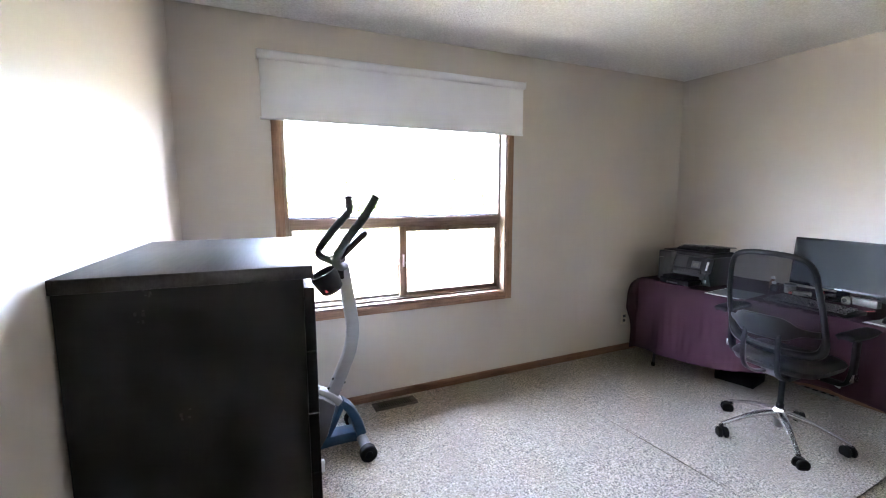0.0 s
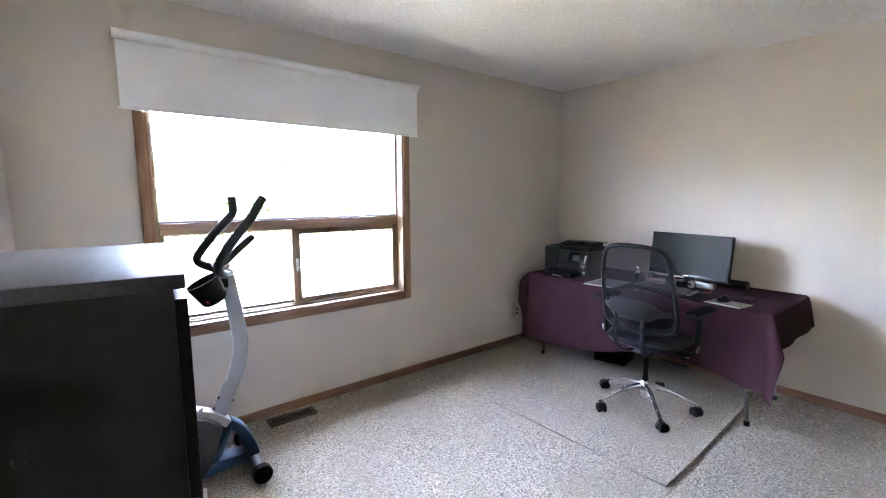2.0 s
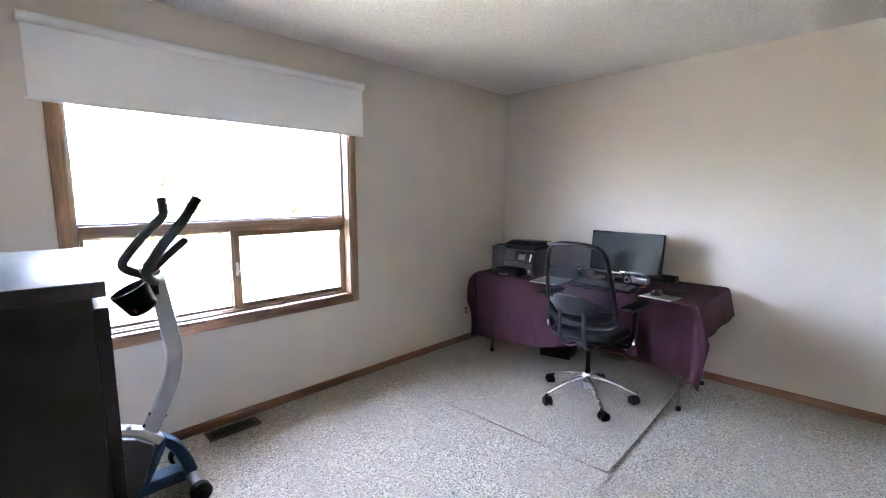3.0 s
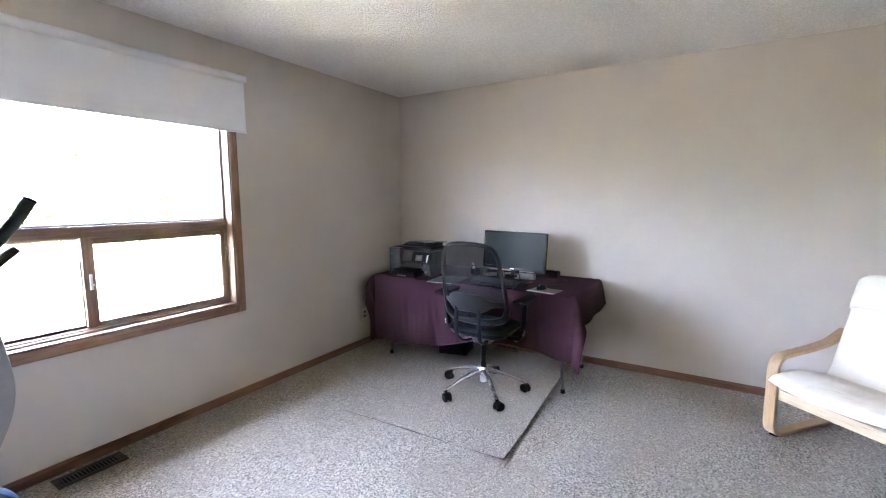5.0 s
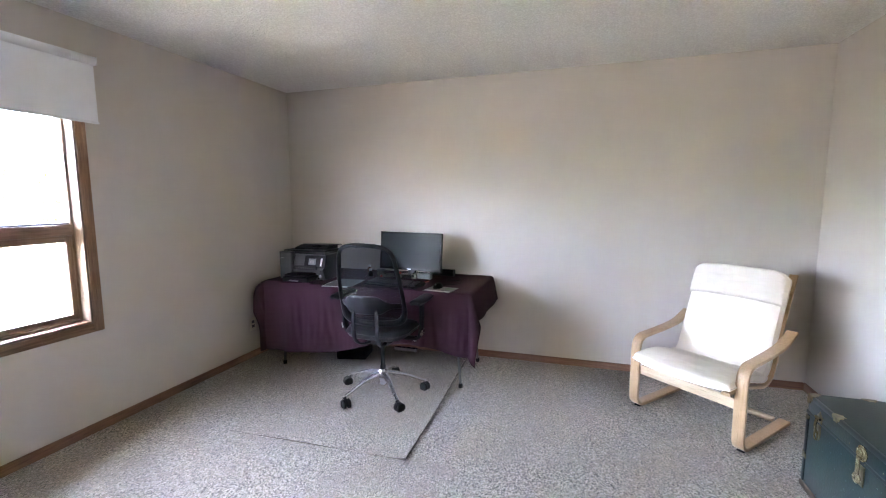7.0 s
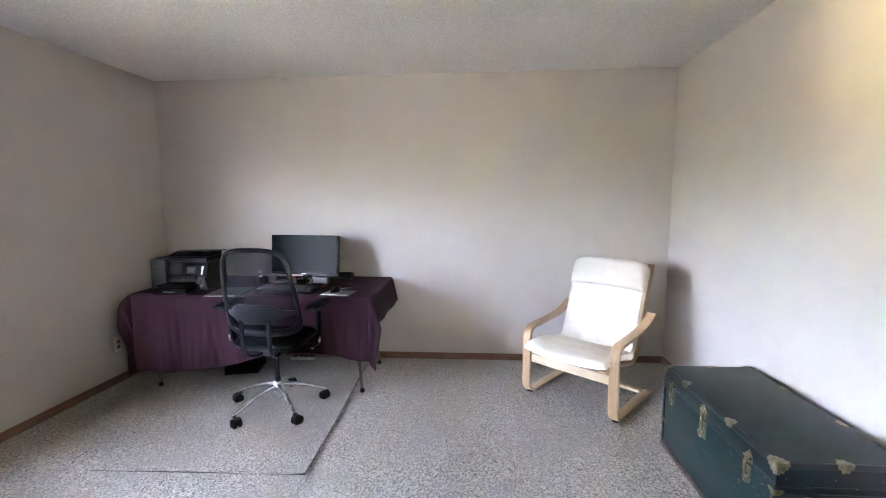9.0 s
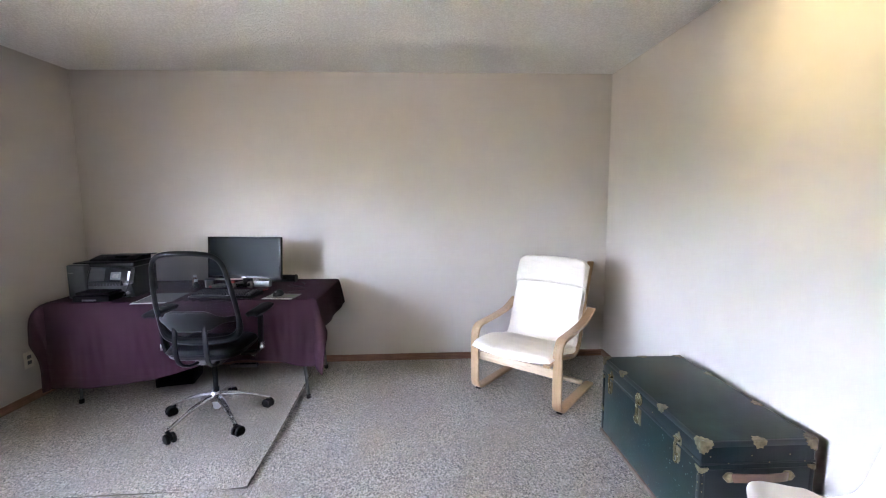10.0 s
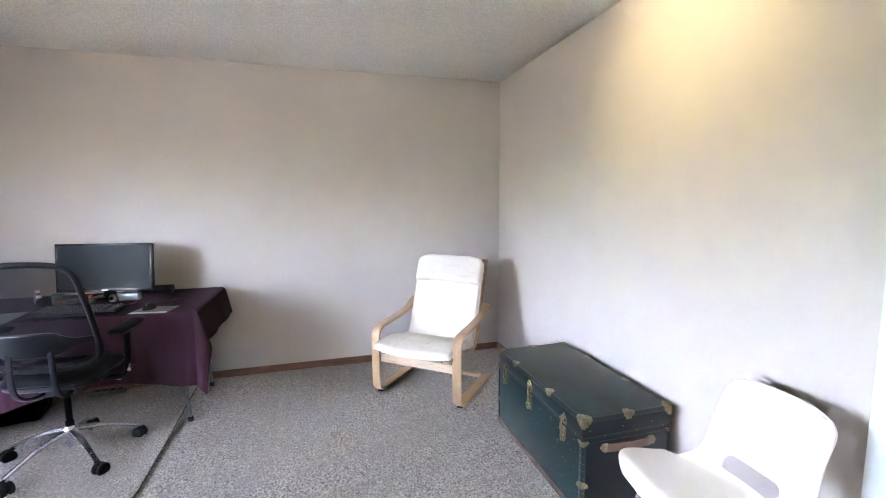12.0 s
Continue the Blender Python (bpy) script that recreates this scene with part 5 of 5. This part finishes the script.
        join(bm, prism([(cx + a, h - b * 0.8) for a, b in flap], "y", y1 - 0.001, y1 + 0.0028))
        part("edge_clip", bm, M_BRASS, lid, "scalloped brass clip")
    for cx in (-0.16, 0.17):
        bm = prism([(cx + a, y0 + b) for a, b in flap], "z", h - 0.001, h + 0.0028)
        join(bm, prism([(cx + a, h - b * 0.8) for a, b in flap], "y", y0 - 0.0028, y0 + 0.001))
        part("edge_clip", bm, M_BRASS, lid, "scalloped brass clip")
    for ex, sx in ((x0, -1), (x1, 1)):
        bm = prism([(ex - sx * b, 0.0 + a) for a, b in flap], "z", h - 0.001, h + 0.0028)
        join(bm, prism([(a, h - b) for a, b in flap], "x", min(ex, ex + sx * 0.0032), max(ex, ex + sx * 0.0032)))
        part("edge_clip", bm, M_BRASS, lid, "scalloped brass clip")
    # draw latches and the middle lock
    for cx in (-0.312, 0.330):
        lt = part("latch", prism([(cx - 0.021, seam + 0.006), (cx - 0.021, seam + 0.040), (cx - 0.010, seam + 0.047), (cx, seam + 0.062), (cx + 0.010, seam + 0.047), (cx + 0.021, seam + 0.040), (cx + 0.021, seam + 0.006)], "y", y1 + 0.001, y1 + 0.004, 0.001), M_BRASS, lid, "brass draw latch")
        part("catch", prism([(cx - 0.019, seam - 0.004), (cx + 0.019, seam - 0.004), (cx + 0.019, seam - 0.058), (cx + 0.008, seam - 0.078), (cx - 0.008, seam - 0.078), (cx - 0.019, seam - 0.058)], "y", y1 + 0.002, y1 + 0.005, 0.001), M_BRASS, lt)
        part("pivot", sweep([(cx - 0.019, y1 + 0.010, seam + 0.030), (cx + 0.019, y1 + 0.010, seam + 0.030)], ring(0.006, 10)), M_LATCH, lt)
        part("draw_bar", sweep(round_path([(cx, y1 + 0.012, seam + 0.034), (cx, y1 + 0.019, seam - 0.005), (cx, y1 + 0.014, seam - 0.040)], 0.03), slab(0.017, 0.006, 0.002), side=(1, 0, 0)), M_LATCH, lt)
        part("loop", sweep(round_path([(cx - 0.011, y1 + 0.012, seam - 0.030), (cx - 0.011, y1 + 0.012, seam - 0.074), (cx + 0.011, y1 + 0.012, seam - 0.074), (cx + 0.011, y1 + 0.012, seam - 0.030)], 0.010), ring(0.0032, 8)), M_LATCH, lt)
    lk = part("lock", lathe([(0.031, 0.0), (0.031, 0.003), (0.025, 0.005), (0.024, 0.009), (0.015, 0.010), (0.013, 0.014), (0.004, 0.015)], 26, pose(0.02, y1 + 0.001, seam + 0.042, -90)), M_LATCH, lid, "round brass lock plate")
    part("hasp", sweep([(0.02, y1 + 0.013, seam + 0.03), (0.02, y1 + 0.013, seam - 0.055)], slab(0.021, 0.006, 0.002), side=(1, 0, 0)), M_LATCH, lk)
    part("hasp_disc", lathe([(0.020, 0), (0.022, 0.003), (0.020, 0.008), (0.010, 0.010)], 22, pose(0.02, y1 + 0.009, seam - 0.062, -90)), M_LATCH, lk)
    part("keyhole", box((0.0185, y1 + 0.0185, seam - 0.07), (0.0215, y1 + 0.0196, seam - 0.056)), M_DARK, lk)
    part("lock_plate", box((-0.002, y1 - 0.001, seam - 0.088), (0.042, y1 + 0.003, seam - 0.006), 0.0012), M_BRASS, lk)
    # leather handles on the two ends
    for ex, sx in ((x0, -1), (x1, 1)):
        p = round_path([(ex + sx * 0.012, -0.11, 0.325), (ex + sx * 0.034, -0.080, 0.338), (ex + sx * 0.048, 0.0, 0.343), (ex + sx * 0.034, 0.080, 0.338), (ex + sx * 0.012, 0.11, 0.325)], 0.06)
        hd = part("handle", sweep(p, slab(0.034, 0.009, 0.003), side=(0, 0, 1)), M_TAN, t, "worn tan leather handle")
        for s in (-1, 1):
            y = s * 0.118
            part("handle_plate", prism([(y - 0.026, 0.325), (y - 0.012, 0.343), (y + 0.012, 0.343), (y + 0.026, 0.325), (y + 0.012, 0.307), (y - 0.012, 0.307)], "x", min(ex, ex + sx * 0.014), max(ex, ex + sx * 0.014), 0.003), M_BRASS, hd, "brass handle bracket")
    # rivets
    nails = bmesh.new()
    for k in range(9):
        x = x0 + 0.05 + k * (x1 - x0 - 0.10) / 8 + rnd.uniform(-0.02, 0.02)
        for z in (seam + 0.008 + 0.03 * (k % 2), 0.045):
            add_lathe(nails, [(0.0028, 0), (0.0022, 0.0012), (0.0008, 0.0018)], 6, pose(x, y1 + 0.002, z, -90))
    for k in range(6):
        y = y0 + 0.04 + k * (y1 - y0 - 0.08) / 5 + rnd.uniform(-0.01, 0.01)
        for z in (seam + 0.008 + 0.03 * (k % 2), 0.045):
            add_lathe(nails, [(0.0028, 0), (0.0022, 0.0012), (0.0008, 0.0018)], 6, pose(x0 - 0.002, y, z, 0, -90))
    for k in range(9):
        z = 0.06 + k * 0.034
        add_lathe(nails, [(0.0028, 0), (0.0022, 0.0012), (0.0008, 0.0018)], 6, pose(x0 + 0.011, y1 + 0.0005, z, -90))
        add_lathe(nails, [(0.0028, 0), (0.0022, 0.0012), (0.0008, 0.0018)], 6, pose(x0 - 0.0005, y1 - 0.010, z, 0, -90))
    tagged(part("nails", nails, M_BRASS, t, "small brass nails"), kind="stuff")
    sc = bmesh.new()
    for k in range(120):
        x, z = rnd.uniform(x0 + 0.03, x1 - 0.03), rnd.uniform(0.05, seam - 0.03)
        add_box(sc, (x, y1 - 0.0042, z), (x + rnd.uniform(0.001, 0.008), y1 - 0.0036, z + rnd.uniform(0.001, 0.006)))
    tagged(part("scratches", sc, plain("pale_green_wear", (0.10, 0.14, 0.13), 0.6), body, "pale scratches"), kind="stuff")
    ch = bmesh.new()
    for k in range(14):
        x, y = rnd.uniform(x0 + 0.05, x1 - 0.05), rnd.uniform(y0 + 0.05, y1 - 0.05)
        r = rnd.uniform(0.0015, 0.005)
        add_lathe(ch, [(r, h - 0.0004), (r * 0.7, h + 0.0003)], 7, pose(x, y, 0))
    tagged(part("chips", ch, plain("bare_brown_chip", (0.26, 0.20, 0.14), 0.7), lid, "chipped paint spots"), kind="stuff")
    return t


trunk()


# ---- white shell chair ----
def shell_chair():
    c = thing("plastic_chair", pose(0.983, -1.465, 0, 0, 0, -3), "white moulded plastic shell chair on thin metal legs", "chair")
    prof = round_path([(0, 0.485, 0.455), (0, 0.445, 0.482), (0, 0.26, 0.470), (0, 0.140, 0.472), (0, 0.098, 0.56), (0, 0.040, 0.69), (0, 0.0, 0.772)], 0.085, 8)
    lens = [0.0]
    for q, r in zip(prof, prof[1:]):
        lens.append(lens[-1] + (r - q).length)

    def along(t):
        d = min(max(t, 0), 1) * lens[-1]
        for i in range(len(prof) - 1):
            if d <= lens[i + 1] + 1e-9:
                return prof[i].lerp(prof[i + 1], (d - lens[i]) / (lens[i + 1] - lens[i]))
        return prof[-1]

    def half(t):
        k = [(0.17, 0.262), (0.33, 0.250), (0.46, 0.210), (0.55, 0.196), (0.66, 0.194), (0.80, 0.190), (1.0, 0.186)]
        if t < 0.17:
            return 0.262 * (0.42 + 0.58 * max(0.0, 1 - ((0.17 - t) / 0.17) ** 2.4) ** 0.45)
        if t > 0.90:
            return 0.188 * (0.72 + 0.28 * max(0.0, 1 - ((t - 0.90) / 0.10) ** 2.2) ** 0.5)
        for (a, p), (b, q) in zip(k, k[1:]):
            if t <= b:
                s = (t - a) / (b - a)
                s = s * s * (3 - 2 * s)
                return p + (q - p) * s
        return k[-1][1]

    def f(u, v):
        p = along(v)
        a = 2 * u - 1
        y, z = p.y, p.z
        bend = a * a
        seat = max(0.0, 1 - v / 0.45)
        back = max(0.0, (v - 0.5) / 0.5)
        z += 0.018 * bend * seat - 0.014 * bend * max(0.0, (v - 0.8) / 0.2) ** 2
        y += 0.030 * bend * min(1, back * 1.6) + 0.04 * bend * math.exp(-((v - 0.47) / 0.08) ** 2)
        return (a * half(v) * 0.95, y, z)
    bm = grid(120, 220, f)
    gone = []
    for fc in bm.faces:
        q = fc.calc_center_median()
        if 0.480 < q.z < 0.53 and q.y < 0.165 and abs(q.x) < 0.105:
            d = max(0, abs(q.x) - 0.075)
            if (d / 0.023) ** 2 + ((q.z - 0.505) / 0.022) ** 2 < 1:
                gone.append(fc)
    bmesh.ops.delete(bm, geom=gone, context="FACES")
    sh = part("shell", bm, M_SHELL, c, "white glossy one-piece seat shell")
    mod = sh.modifiers.new("thickness", "SOLIDIFY")
    mod.thickness, mod.offset = 0.008, -1.0
    for s in (-1, 1):
        p = round_path([(s * 0.22, 0.46, 0.008), (s * 0.165, 0.38, 0.455), (s * 0.165, 0.165, 0.455), (s * 0.22, 0.04, 0.008)], 0.04)
        leg = part("leg_frame", sweep(p, ring(0.009, 12)), M_CHROME, c, "bent chromed tube legs")
        for y in (0.46, 0.04):
            part("foot", lathe([(0.012, 0), (0.013, 0.004), (0.012, 0.02)], 12, pose(s * 0.22, y, 0)), M_VINYL, leg)
    part("cross_bar", sweep([(-0.165, 0.33, 0.455), (0.165, 0.33, 0.455)], ring(0.008, 10)), M_CHROME, c)
    part("cross_bar", sweep([(-0.165, 0.20, 0.455), (0.165, 0.20, 0.455)], ring(0.008, 10)), M_CHROME, c)
    return c


shell_chair()
